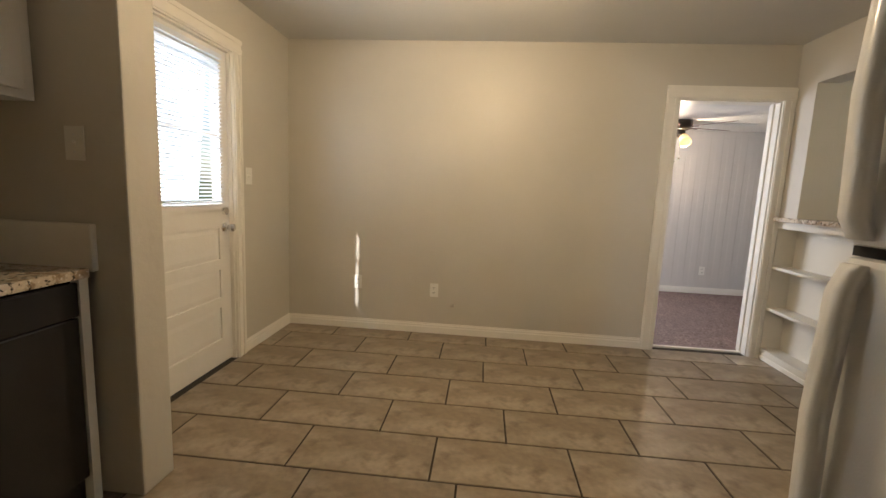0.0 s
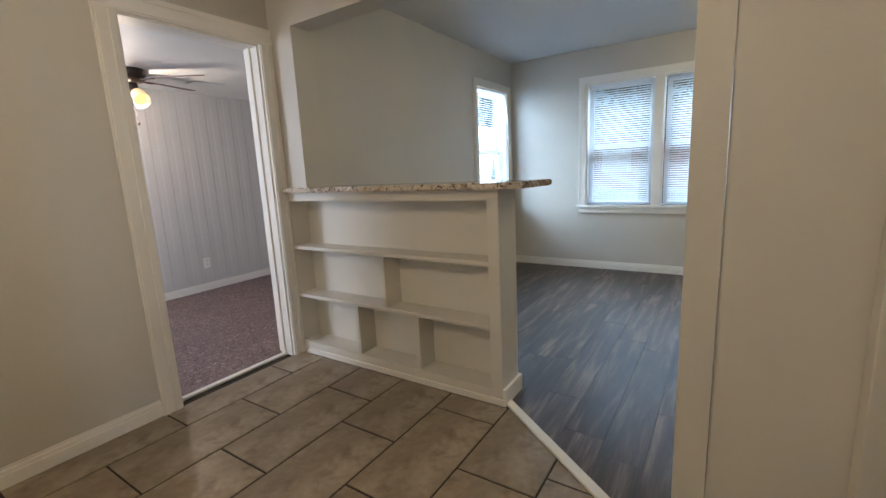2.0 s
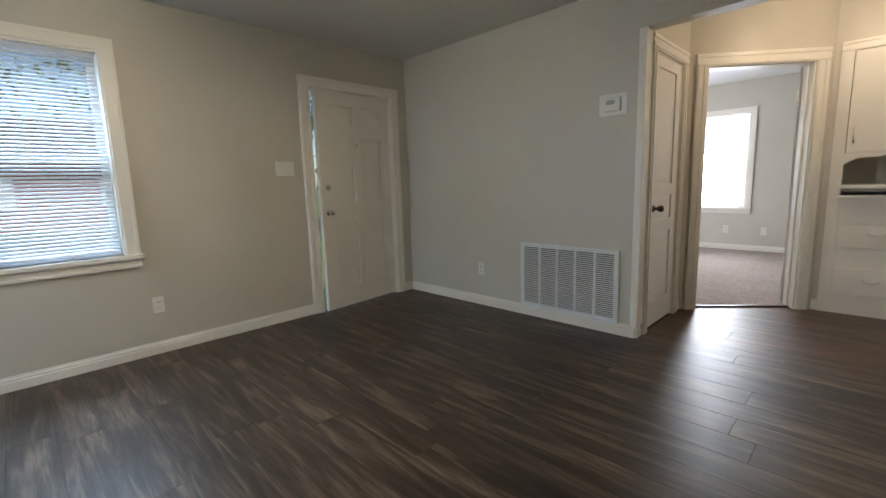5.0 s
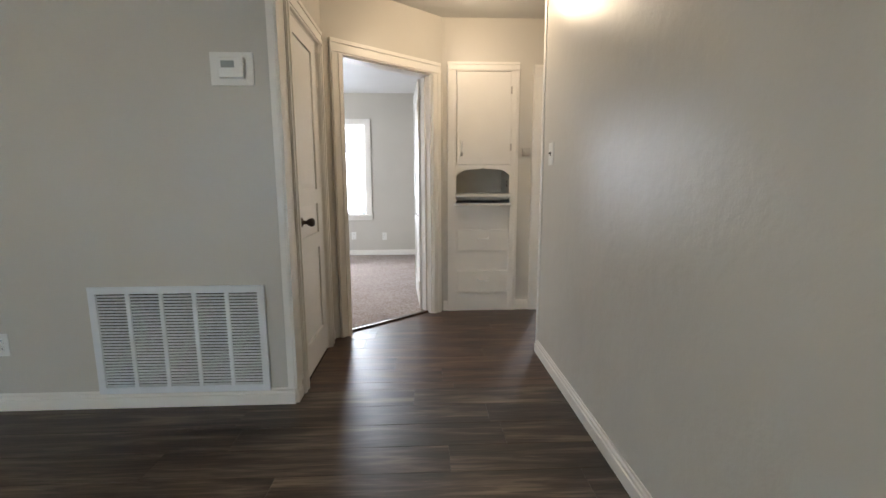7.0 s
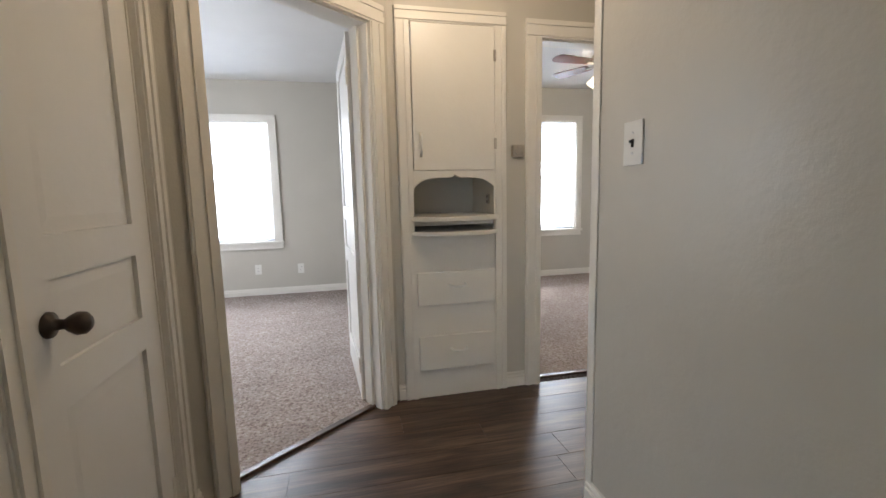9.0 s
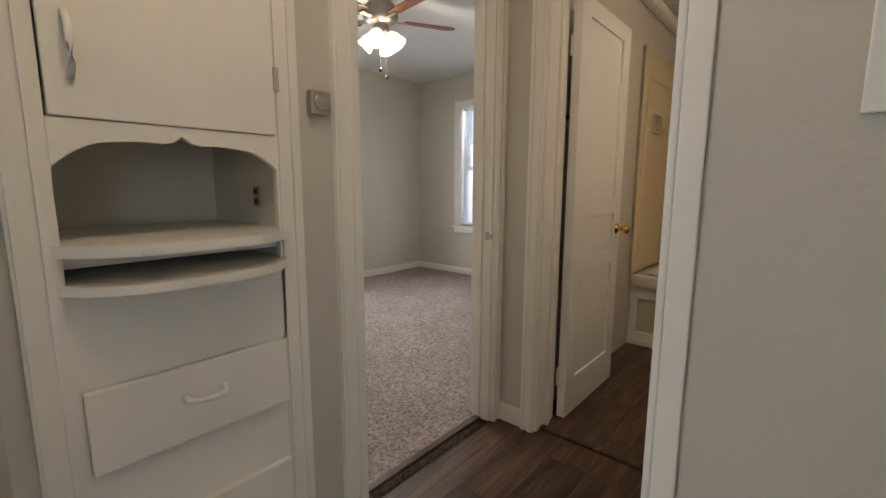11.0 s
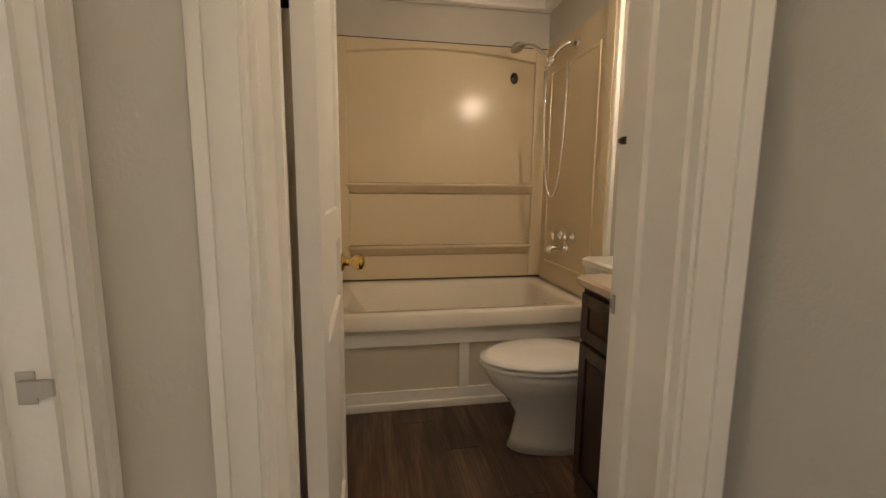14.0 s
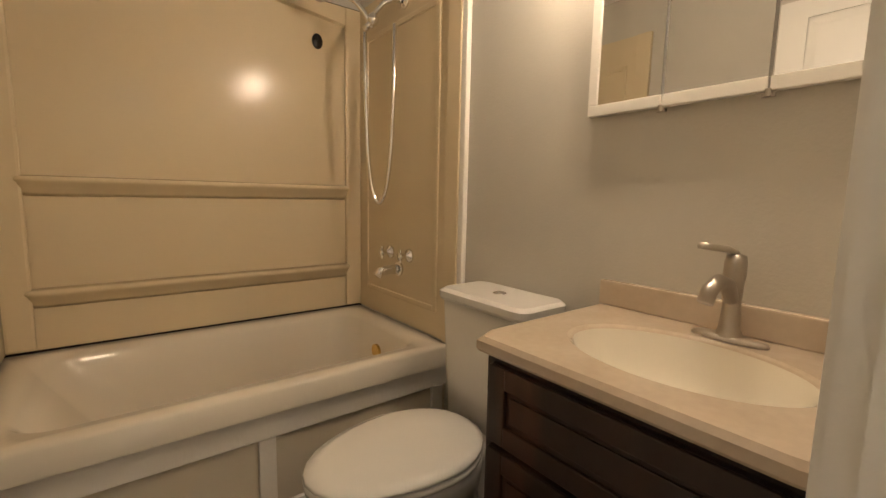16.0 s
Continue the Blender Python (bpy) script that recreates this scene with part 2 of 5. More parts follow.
LEAF = shader("leaf_green", (0.07, 0.13, 0.035), 0.6, random_tint=0.3, mix=[(1.2, (0.13, 0.18, 0.05), 0.4, 0.6)])
BARK = shader("bark", (0.10, 0.075, 0.05), 0.9, grain=(12, 0.3), bump=[(20, 0.6)])
BRICKRED = shader("red_brick", (0.30, 0.10, 0.07), 0.85, grain=(9, 0.2))
ROOFING = shader("grey_shingle", (0.10, 0.095, 0.09), 0.9, grain=(12, 0.25))
ASPHALT = shader("road_asphalt", (0.05, 0.05, 0.05), 0.9, grain=(30, 0.2))

# ---- geometry helpers ----
def box(bm, x0, x1, y0, y1, z0, z1, bevel=0.0, m=None):
    made = bmesh.ops.create_cube(bm, size=1.0)["verts"]
    s = Matrix.Translation(((x0 + x1) / 2, (y0 + y1) / 2, (z0 + z1) / 2)) @ Matrix.Diagonal((abs(x1 - x0), abs(y1 - y0), abs(z1 - z0), 1))
    bmesh.ops.transform(bm, matrix=(m @ s) if m else s, verts=made)
    if bevel:
        edges = {e for v in made for e in v.link_edges}
        bmesh.ops.bevel(bm, geom=list(edges), offset=bevel, segments=2, affect="EDGES", profile=0.6)
    return bm


def cyl(bm, a, b, r0, r1=None, seg=16, caps=True):
    a, b = Vector(a), Vector(b)
    d = b - a
    made = bmesh.ops.create_cone(bm, cap_ends=caps, segments=seg, radius1=r0, radius2=r0 if r1 is None else r1, depth=d.length)["verts"]
    m = Matrix.Translation((a + b) / 2) @ d.to_track_quat("Z", "Y").to_matrix().to_4x4()
    bmesh.ops.transform(bm, matrix=m, verts=made)
    return bm


def ball(bm, at, r, squash=(1, 1, 1), seg=16):
    made = bmesh.ops.create_uvsphere(bm, u_segments=seg, v_segments=max(8, seg // 2), radius=r)["verts"]
    bmesh.ops.transform(bm, matrix=Matrix.Translation(at) @ Matrix.Diagonal((*squash, 1)), verts=made)
    return bm


def lathe(bm, profile, m=Matrix.Identity(4), seg=24):
    """Turns a profile of (radius, height) round z."""
    rings = []
    for r, z in profile:
        rings.append([bm.verts.new(m @ Vector((r * math.cos(2 * math.pi * i / seg), r * math.sin(2 * math.pi * i / seg), z))) for i in range(seg)])
    for a, b in zip(rings, rings[1:]):
        for i in range(seg):
            bm.faces.new((a[i], a[(i + 1) % seg], b[(i + 1) % seg], b[i]))
    return bm


def tube(bm, points, r, seg=10):
    """A round bar along points."""
    pts = [Vector(p) for p in points]
    rings = []
    for i, p in enumerate(pts):
        d = (pts[min(i + 1, len(pts) - 1)] - pts[max(i - 1, 0)]).normalized()
        q = d.to_track_quat("Z", "Y")
        rings.append([bm.verts.new(p + q @ Vector((r * math.cos(2 * math.pi * k / seg), r * math.sin(2 * math.pi * k / seg), 0))) for k in range(seg)])
    for a, b in zip(rings, rings[1:]):
        for k in range(seg):
            bm.faces.new((a[k], a[(k + 1) % seg], b[(k + 1) % seg], b[k]))
    bm.faces.new(rings[0][::-1])
    bm.faces.new(rings[-1])
    return bm


def loft(bm, rings, cap0=True, cap1=True):
    """Skins rings of equal length."""
    vs = [[bm.verts.new(p) for p in ring] for ring in rings]
    n = len(vs[0])
    for a, b in zip(vs, vs[1:]):
        for i in range(n):
            bm.faces.new((a[i], a[(i + 1) % n], b[(i + 1) % n], b[i]))
    if cap0:
        bm.faces.new(vs[0][::-1])
    if cap1:
        bm.faces.new(vs[-1])
    return bm


def prism(bm, outline, z0, z1):
    """Raises a plan outline from z0 to z1."""
    return loft(bm, [[(x, y, z0) for x, y in outline], [(x, y, z1) for x, y in outline]])


def smooth(bm):
    for f in bm.faces:
        f.smooth = True
    return bm


def mesh_of(name, bm, material):
    bmesh.ops.recalc_face_normals(bm, faces=bm.faces)
    me = bpy.data.meshes.new(name)
    bm.to_mesh(me)
    bm.free()
    me.materials.append(material)
    return me


def thing(name, at, label, category, turn=0, group="", kind=""):
    ob = new(name)
    ob.empty_display_size = 0.1
    ob.matrix_world = pose(*at, 0, 0, turn)
    return tagged(ob, label, category, group, kind)


def part(name, bm, material, parent, label="", local=False):
    """One mesh object under a thing or part; vertices in world places unless local to the thing."""
    top = parent
    base = Matrix.Identity(4)
    while top:
        base = top.matrix_basis @ base
        top = top.parent
    if not local:
        bmesh.ops.transform(bm, matrix=base.inverted(), verts=bm.verts)
    ob = new(name, mesh_of(name, bm, material))
    ob.parent = parent
    return tagged(ob, label)


def solid(name, bm, material, label, category, kind="structure", group=""):
    """A single-mesh top-level object."""
    return tagged(new(name, mesh_of(name, bm, material)), label, category, group, kind)


def B():
    return bmesh.new()


def wall(name, a, b, thick, z1, openings, material, label="greige painted plaster wall with a faint texture"):
    """A wall from a to b in plan whose thickness lies to the left of that way; openings as (from, to, bottom, top) along it."""
    a, b = Vector((*a, 0)), Vector((*b, 0))
    d = b - a
    m = Matrix.Translation(a) @ pose(0, 0, 0, 0, 0, math.degrees(math.atan2(d.y, d.x)))
    bm = B()
    s = 0.0
    for o0, o1, zb, zt in sorted(openings):
        if o0 - s > 0.001:
            box(bm, s, o0, 0, thick, 0, z1, m=m)
        if zb > 0.001:
            box(bm, o0, o1, 0, thick, 0, zb, m=m)
        if z1 - zt > 0.001:
            box(bm, o0, o1, 0, thick, zt, z1, m=m)
        s = o1
    if d.length - s > 0.001:
        box(bm, s, d.length, 0, thick, 0, z1, m=m)
    return solid(name, bm, material, label, "wall")


def baseboard(a, b, h=0.09):
    """Stepped white baseboard from a to b, standing out to the right of that way."""
    a, b = Vector((*a, 0)), Vector((*b, 0))
    d = b - a
    m = Matrix.Translation(a) @ pose(0, 0, 0, 0, 0, math.degrees(math.atan2(d.y, d.x)))
    bm = B()
    prof = [(-0.0, 0.001), (-0.016, 0.001), (-0.016, h * 0.62), (-0.011, h * 0.66), (-0.011, h * 0.82), (-0.006, h * 0.88), (-0.005, h), (0, h)]
    loft(bm, [[m @ Vector((s, y, z)) for y, z in prof] for s in (0, d.length)])
    return solid("baseboard", bm, WHITE, "white painted stepped baseboard along the wall", "baseboard")


def casing_board(bm, m, x0, x1, z0, z1, deep=0.02, upright=True):
    """A fluted trim board on a wall face: plate and two raised beads, y out of the wall."""
    box(bm, x0, x1, -deep, 0, z0, z1, m=m)
    if upright:
        w = x1 - x0
        for f0, f1 in ((0.08, 0.3), (0.62, 0.9)):
            box(bm, x0 + w * f0, x0 + w * f1, -deep - 0.007, -deep, z0, z1, m=m)
    else:
        h = z1 - z0
        for f0, f1 in ((0.1, 0.38), (0.7, 0.92)):
            box(bm, x0, x1, -deep - 0.007, -deep, z0 + h * f0, z0 + h * f1, m=m)


def door_frame(name, at, turn, w, h, thick, cw_l=0.09, cw_r=0.09, cw_t=0.09, label="white painted door frame with fluted casing", back=True, material=None):
    """Jambs and casing of an opening of w x h; at: the foot of its left side on the near face; y goes into the wall."""
    material = material or WHITE
    f = thing(name, at, label, "door frame", turn, kind="structure")
    I = Matrix.Identity(4)
    bm = B(); box(bm, 0.0, 0.018, 0.0, thick, 0, h - 0.018); part("left_jamb", bm, material, f, local=True)
    bm = B(); box(bm, w - 0.018, w, 0.0, thick, 0, h - 0.018); part("right_jamb", bm, material, f, local=True)
    bm = B(); box(bm, 0.0, w, 0.0, thick, h - 0.018, h); part("head_jamb", bm, material, f, local=True)
    bm = B(); box(bm, 0.018, 0.03, thick * 0.5, thick * 0.5 + 0.03, 0, h - 0.018); part("left_stop", bm, material, f, local=True)
    bm = B(); box(bm, w - 0.03, w - 0.018, thick * 0.5, thick * 0.5 + 0.03, 0, h - 0.018); part("right_stop", bm, material, f, local=True)
    bm = B(); casing_board(bm, I, -cw_l, 0.008, 0, h - 0.008); part("left_casing", bm, material, f, local=True)
    bm = B(); casing_board(bm, I, w - 0.008, w + cw_r, 0, h - 0.008); part("right_casing", bm, material, f, local=True)
    bm = B(); casing_board(bm, I, -cw_l, w + cw_r, h - 0.008, h + cw_t, upright=False); part("head_casing", bm, material, f, local=True)
    if back:
        M = Matrix.Translation((0, thick, 0)) @ Matrix.Diagonal((1, -1, 1, 1))
        bm = B(); casing_board(bm, M, -cw_l, 0.008, 0, h - 0.008); part("back_left_casing", bm, material, f, local=True)
        bm = B(); casing_board(bm, M, w - 0.008, w + cw_r, 0, h - 0.008); part("back_right_casing", bm, material, f, local=True)
        bm = B(); casing_board(bm, M, -cw_l, w + cw_r, h - 0.008, h + cw_t, upright=False); part("back_head_casing", bm, material, f, local=True)
    return f


def door_leaf(name, at, turn, w, h, panels, label, material=None, knob=None, knob_mat=None, two=True, thick=0.04, z0=0.012, hinge_at=0.0, arched=False):
    """A panelled leaf: x along it from the hinge, y its thickness, stiles proud of the panels. panels: (x0, x1, z0, z1)."""
    material = material or WHITE_DOOR
    d = thing(name, at, label, "door", turn)
    bm = B()
    core0, core1 = 0.012, thick - 0.012
    box(bm, 0.004, w - 0.004, core0, core1, z0 + 0.004, h - 0.004)
    xs = sorted({0.0, w} | {p[0] for p in panels} | {p[1] for p in panels})
    zs = sorted({z0, h} | {p[2] for p in panels} | {p[3] for p in panels})
    for i in range(len(xs) - 1):
        for k in range(len(zs) - 1):
            cx, cz = (xs[i] + xs[i + 1]) / 2, (zs[k] + zs[k + 1]) / 2
            if not any(p[0] < cx < p[1] and p[2] < cz < p[3] for p in panels):
                box(bm, xs[i], xs[i + 1], 0, thick, zs[k], zs[k + 1])
    bmesh.ops.remove_doubles(bm, verts=bm.verts, dist=0.0004)
    part("stile_frame", bm, material, d, local=True)
    for p in panels:
        bm = B()
        for y0, y1, yo in ((0.0055, core0, 1), (core1, thick - 0.0055, -1)):
            g = 0.006
            bm2 = [(p[0] + g, p[2] + g), (p[1] - g, p[2] + g), (p[1] - g, p[3] - g), (p[0] + g, p[3] - g)]
            inner = [(p[0] + 0.035, p[2] + 0.035), (p[1] - 0.035, p[2] + 0.035), (p[1] - 0.035, p[3] - 0.035), (p[0] + 0.035, p[3] - 0.035)]
            flat = core0 - 0.001 if yo == 1 else core1 + 0.001
            edge = flat
            face = core0 - 0.004 if yo == 1 else core1 + 0.004
            loft(bm, [[(x, edge, z) for x, z in bm2], [(x, face, z) for x, z in inner]], cap0=False)
        part("panel", bm, material, d, local=True)
    if knob:
        kx, kz, r = knob
        for side in ((-1,) if not two else (-1, 1)):
            y = 0 if side < 0 else thick
            M = Matrix.Translation((kx, y, kz)) @ pose(0, 0, 0, 90 if side < 0 else -90, 0, 0)
            bm = B()
            lathe(bm, [(0, 0.0), (r * 1.15, 0.0), (r * 1.1, 0.006), (r * 0.5, 0.012), (r * 0.42, 0.03), (r * 0.7, 0.038), (r, 0.052), (r * 0.95, 0.066), (r * 0.6, 0.074), (0, 0.076)], M)
            smooth(bm)
            part("knob", bm, knob_mat or BRASS, d, "round door knob on a rose", local=True)
    for z in (0.22, h - 0.22):
        bm = B()
        cyl(bm, (-0.003, thick + 0.003, z - 0.045), (-0.003, thick + 0.003, z + 0.045), 0.007, seg=8)
        box(bm, -0.002, 0.022, thick - 0.001, thick + 0.002, z - 0.045, z + 0.045)
        part("hinge", bm, WHITE, d, local=True)
    return d


def plate(name, at, turn, w, h, kind_of, label):
    """A wall plate: y out of the wall is -y of its own frame."""
    p = thing(name, at, label, "wall plate", turn, "wall plates")
    bm = B(); box(bm, -w / 2, w / 2, -0.006, -0.0005, -h / 2, h / 2, 0.002); part("cover", bm, PLASTIC, p, local=True)
    if kind_of == "outlet":
        for z in (-0.02, 0.02):
            bm = B(); box(bm, -0.014, 0.014, -0.009, -0.005, z - 0.014, z + 0.014, 0.002); s = part("socket", bm, PLASTIC, p, local=True)
            bm = B(); box(bm, -0.008, -0.005, -0.0096, -0.0088, z - 0.005, z + 0.006); box(bm, 0.005, 0.008, -0.0096, -0.0088, z - 0.005, z + 0.006); part("slots", bm, DARK, s, local=True)
    else:
        n = int(kind_of)
        for i in range(n):
            x = (i - (n - 1) / 2) * 0.046
            bm = B(); box(bm, x - 0.006, x + 0.006, -0.0075, -0.0055, -0.012, 0.012); part("switch_slot", bm, DARK if kind_of == "1" and "black" in label else PLASTIC, p, local=True)
            bm = B(); box(bm, x - 0.004, x + 0.004, -0.017, -0.007, 0.0, 0.009, 0.001); part("toggle", bm, BLACK if "black" in label else PLASTIC, p, local=True)
            for z in (-0.03, 0.03):
                bm = B(); cyl(bm, (x, -0.006, z), (x, -0.0078, z), 0.0035, seg=8); part("screw", bm, PAINTED_METAL, p, local=True)
    return p


def window_unit(name, at, turn, w, h, thick, label, units=1, tilt=30, blinds=True, sill=True, dx_gap=0.0):
    """Casing, sashes, glass, stool and a lowered blind. at: lower left corner of the opening on the inner face; y goes outward."""
    f = thing(name, at, label, "window", turn, kind="structure")
    cw = 0.075
    I = Matrix.Identity(4)
    bm = B(); box(bm, -cw, 0.004, -0.02, 0, -0.02, h); box(bm, -cw, -cw + 0.02, -0.026, -0.02, -0.02, h); part("left_casing", bm, WHITE, f, local=True)
    bm = B(); box(bm, w - 0.004, w + cw, -0.02, 0, -0.02, h); box(bm, w + cw - 0.02, w + cw, -0.026, -0.02, -0.02, h); part("right_casing", bm, WHITE, f, local=True)
    bm = B(); box(bm, -cw, w + cw, -0.02, 0, h, h + cw); box(bm, -cw, w + cw, -0.026, -0.02, h + cw - 0.02, h + cw); part("head_casing", bm, WHITE, f, local=True)
    bm = B(); box(bm, -cw - 0.015, w + cw + 0.015, -0.045, thick * 0.5, -0.03, 0.0, 0.004); part("window_sill", bm, WHITE, f, local=True)
    bm = B(); box(bm, -cw, w + cw, -0.018, 0, -0.09, -0.03); box(bm, -cw, w + cw, -0.024, -0.018, -0.09, -0.075); part("apron", bm, WHITE, f, local=True)
    bm = B()
    for x0, x1 in ((0.0, 0.015), (w - 0.015, w)):
        box(bm, x0, x1, 0, thick, 0, h)
    box(bm, 0.015, w - 0.015, 0, thick, h - 0.015, h)
    part("jamb_lining", bm, WHITE, f, local=True)
    uw = (w - (units - 1) * 0.085) / units
    for u in range(units):
        x0 = u * (uw + 0.085)
        x1 = x0 + uw
        if u:
            bm = B(); box(bm, x0 - 0.085, x0, -0.012, thick, 0, h); part("mullion", bm, WHITE, f, local=True)
        ya = thick * 0.55
        for k, (z0, z1, y) in enumerate(((0.0, h * 0.5, ya), (h * 0.5 - 0.03, h - 0.015, ya + 0.035))):
            bm = B()
            e = 0.015
            box(bm, x0 + e, x0 + e + 0.045, y, y + 0.035, z0, z1); box(bm, x1 - e - 0.045, x1 - e, y, y + 0.035, z0, z1)
            box(bm, x0 + e + 0.045, x1 - e - 0.045, y, y + 0.035, z0, z0 + 0.04); box(bm, x0 + e + 0.045, x1 - e - 0.045, y, y + 0.035, z1 - 0.04, z1)
            s = part("window_frame", bm, VINYL, f, local=True)
            bm = B(); box(bm, x0 + e + 0.045, x1 - e - 0.045, y + 0.014, y + 0.018, z0 + 0.04, z1 - 0.04)
            p = part("pane", bm, GLASS, s, local=True)
            p.visible_shadow = False
        bm = B(); box(bm, (x0 + x1) / 2 - 0.025, (x0 + x1) / 2 + 0.025, ya - 0.008, ya + 0.03, h * 0.5, h * 0.5 + 0.018, 0.003); part("sash_lock", bm, PAINTED_METAL, f, local=True)
        if blinds:
            bl = thing("window_blind", (0, 0, 0), "white horizontal mini blind lowered over the window with open slats", "blind")
            bl.matrix_world = f.matrix_world @ Matrix.Translation((x0, 0, 0))
            g0, g1 = 0.03 + dx_gap, uw - 0.03
            yb = 0.035
            bm = B(); box(bm, g0 - 0.004, g1 + 0.004, yb - 0.014, yb + 0.014, h - 0.05, h - 0.016, 0.002); part("headrail", bm, BLIND, bl, local=True)
            bm = B(); box(bm, g0, g1, yb - 0.011, yb + 0.011, 0.012, 0.026, 0.002); part("bottom_rail", bm, BLIND, bl, local=True)
            bm = B()
            for xx in (g0 + 0.12, g1 - 0.12):
                box(bm, xx - 0.0008, xx + 0.0008, yb - 0.001, yb + 0.001, 0.02, h - 0.05)
            part("ladder_cord", bm, BLIND, bl, local=True)
            bm = B()
            c, s_ = math.cos(radians(tilt)), math.sin(radians(tilt))
            half = 0.0125
            prof = [(-half, 0.0), (0, 0.0022), (half, 0.0), (half, 0.0008), (0, 0.003), (-half, 0.0008)]
            loft(bm, [[(x, a * c - b * s_, a * s_ + b * c) for a, b in prof] for x in (g0, g1)])
            me = mesh_of("slat", bm, BLIND)
            n = int((h - 0.08) / 0.0235)
            for i in range(n):
                o = new("slat", me)
                o.parent = bl
                o.location = (0, yb, 0.035 + i * 0.0235)
            bm = B(); cyl(bm, (g0 + 0.05, yb - 0.02, h - 0.05), (g0 + 0.05, yb - 0.022, h * 0.45), 0.003, seg=6); part("tilt_wand", bm, PLASTIC, bl, local=True)
    return f


def ceiling_fan(name, at, turn, label, metal, blade_mat, shade_mat, drop, blades=5, lamps=4, span=0.62):
    """Fan with a light kit; at: the ceiling point, z down from it."""
    f = thing(name, at, label, "ceiling fan", turn)
    bm = B(); lathe(bm, [(0, -0.0005), (0.075, -0.0005), (0.08, -0.02), (0.06, -0.05), (0.03, -0.06)]); smooth(bm); part("canopy", bm, metal, f, local=True)
    zc = -drop
    bm = B(); lathe(bm, [(0.03, -0.05), (0.1, zc + 0.09), (0.125, zc + 0.06), (0.125, zc), (0.09, zc - 0.03), (0.06, zc - 0.04), (0, zc - 0.04)]); smooth(bm); part("motor_housing", bm, metal, f, local=True)
    for i in range(blades):
        a = 360 / blades * i
        R = pose(0, 0, zc - 0.012, 0, 0, a) @ pose(0, 0, 0, 10, 0, 0)
        bm = B()
        box(bm, 0.09, 0.2, -0.018, 0.018, -0.004, 0.004, m=R)
        br = part("blade_iron", bm, metal, f, local=True)
        bm = B()
        w0, w1 = 0.05, 0.068
        out = [(0.17, -w0), (span - 0.05, -w1), (span - 0.015, -w1 * 0.75), (span, -w1 * 0.3), (span, w1 * 0.3), (span - 0.015, w1 * 0.75), (span - 0.05, w1), (0.17, w0)]
        loft(bm, [[R @ Vector((x, y, z)) for x, y in out] for z in (0.005, 0.011)])
        part("blade", bm, blade_mat, f, local=True)
    bm = B(); lathe(bm, [(0.05, zc - 0.04), (0.055, zc - 0.06), (0.04, zc - 0.1), (0.02, zc - 0.125), (0, zc - 0.13)]); smooth(bm); part("light_kit", bm, metal, f, local=True)
    for i in range(lamps):
        a = 360 / lamps * i + 20
        R = pose(0, 0, zc - 0.085, 0, 0, a) @ Matrix.Translation((0.045, 0, 0)) @ pose(0, 0, 0, 0, 180 - 42, 0)
        bm = B(); lathe(bm, [(0.02, -0.015), (0.022, 0.03)], R, 14); smooth(bm); part("lamp_arm", bm, metal, f, local=True)
        bm = B(); lathe(bm, [(0.022, 0.025), (0.036, 0.04), (0.05, 0.075), (0.052, 0.1), (0.062, 0.135), (0.059, 0.135), (0.049, 0.1), (0.046, 0.075), (0, 0.045)], R, 18); smooth(bm); part("shade", bm, shade_mat, f, "lit frosted glass tulip shade", local=True)
    for dx, zl in ((-0.03, -0.36), (0.035, -0.32)):
        bm = B(); cyl(bm, (dx, 0.02, zc - 0.1), (dx, 0.02, zc + zl - 0.02), 0.0012, seg=5); ball(bm, (dx, 0.02, zc + zl - 0.035), 0.011, (1, 1, 1.5), 10); part("pull_chain", bm, BRONZE, f, local=True)
    return f

# ---- large structure ----
H = 2.62
wall("wall_kitchen_north", (-1.38, 3.83), (2.63, 3.83), 0.13, H, [(3.16, 3.93, 0, 2.04)], PAINT)
wall("wall_kitchen_west", (-1.38, 1.80), (-1.38, 3.96), 0.13, H, [(0.39, 1.20, 0, 2.09)], PAINT)
bm = B(); box(bm, -1.88, -0.95, 1.63, 1.795, 0, H, 0.008); solid("wall_kitchen_nib", bm, PAINT_ROUGH, "short greige wall end with chipped painted edges", "wall")
wall("wall_counter_west", (-1.75, -1.1), (-1.75, 1.63), 0.13, H, [], PAINT)
wall("wall_kitchen_south", (1.855, -1.1), (-1.75, -1.1), 0.12, H, [], PAINT)
bm = B(); box(bm, 1.80, 1.852, 0.85, 1.12, 0, 2.43, 0.004); solid("trim_fridge_panel", bm, PAINT, "greige painted upright board beside the refrigerator", "trim")
wall("wall_living_west", (1.975, -1.965), (1.975, 1.365), 0.12, H, [], PAINT_ROUGH, "greige wall with patched uneven plaster")
wall("wall_living_south", (5.875, -1.33), (3.42, -1.33), 0.12, H, [], PAINT)
bm = B(); box(bm, 1.98, 3.42, -1.45, -1.33, 2.14, H); solid("wall_hall_header", bm, PAINT, "greige header above the hall opening", "wall")
wall("wall_living_east", (5.875, 3.77), (5.875, -1.45), 0.15, H, [(1.05, 2.53, 0.745, 2.075), (3.97, 4.89, 0, 2.04)], PAINT)
wall("wall_living_north", (2.80, 3.62), (5.875, 3.62), 0.15, H, [(2.155, 2.905, 0.745, 2.075)], PAINT)
bm = B(); box(bm, 2.632, 2.80, 3.83, 3.96, 0, H); box(bm, 2.63, 2.7995, 3.62, 3.83, 1.1525, H); solid("wall_jog", bm, PAINT, "short greige wall return", "wall")
wall("wall_hall_east", (3.42, -1.452), (3.42, -2.28), 0.12, H, [(0.048, 0.668, 0, 2.04)], PAINT)
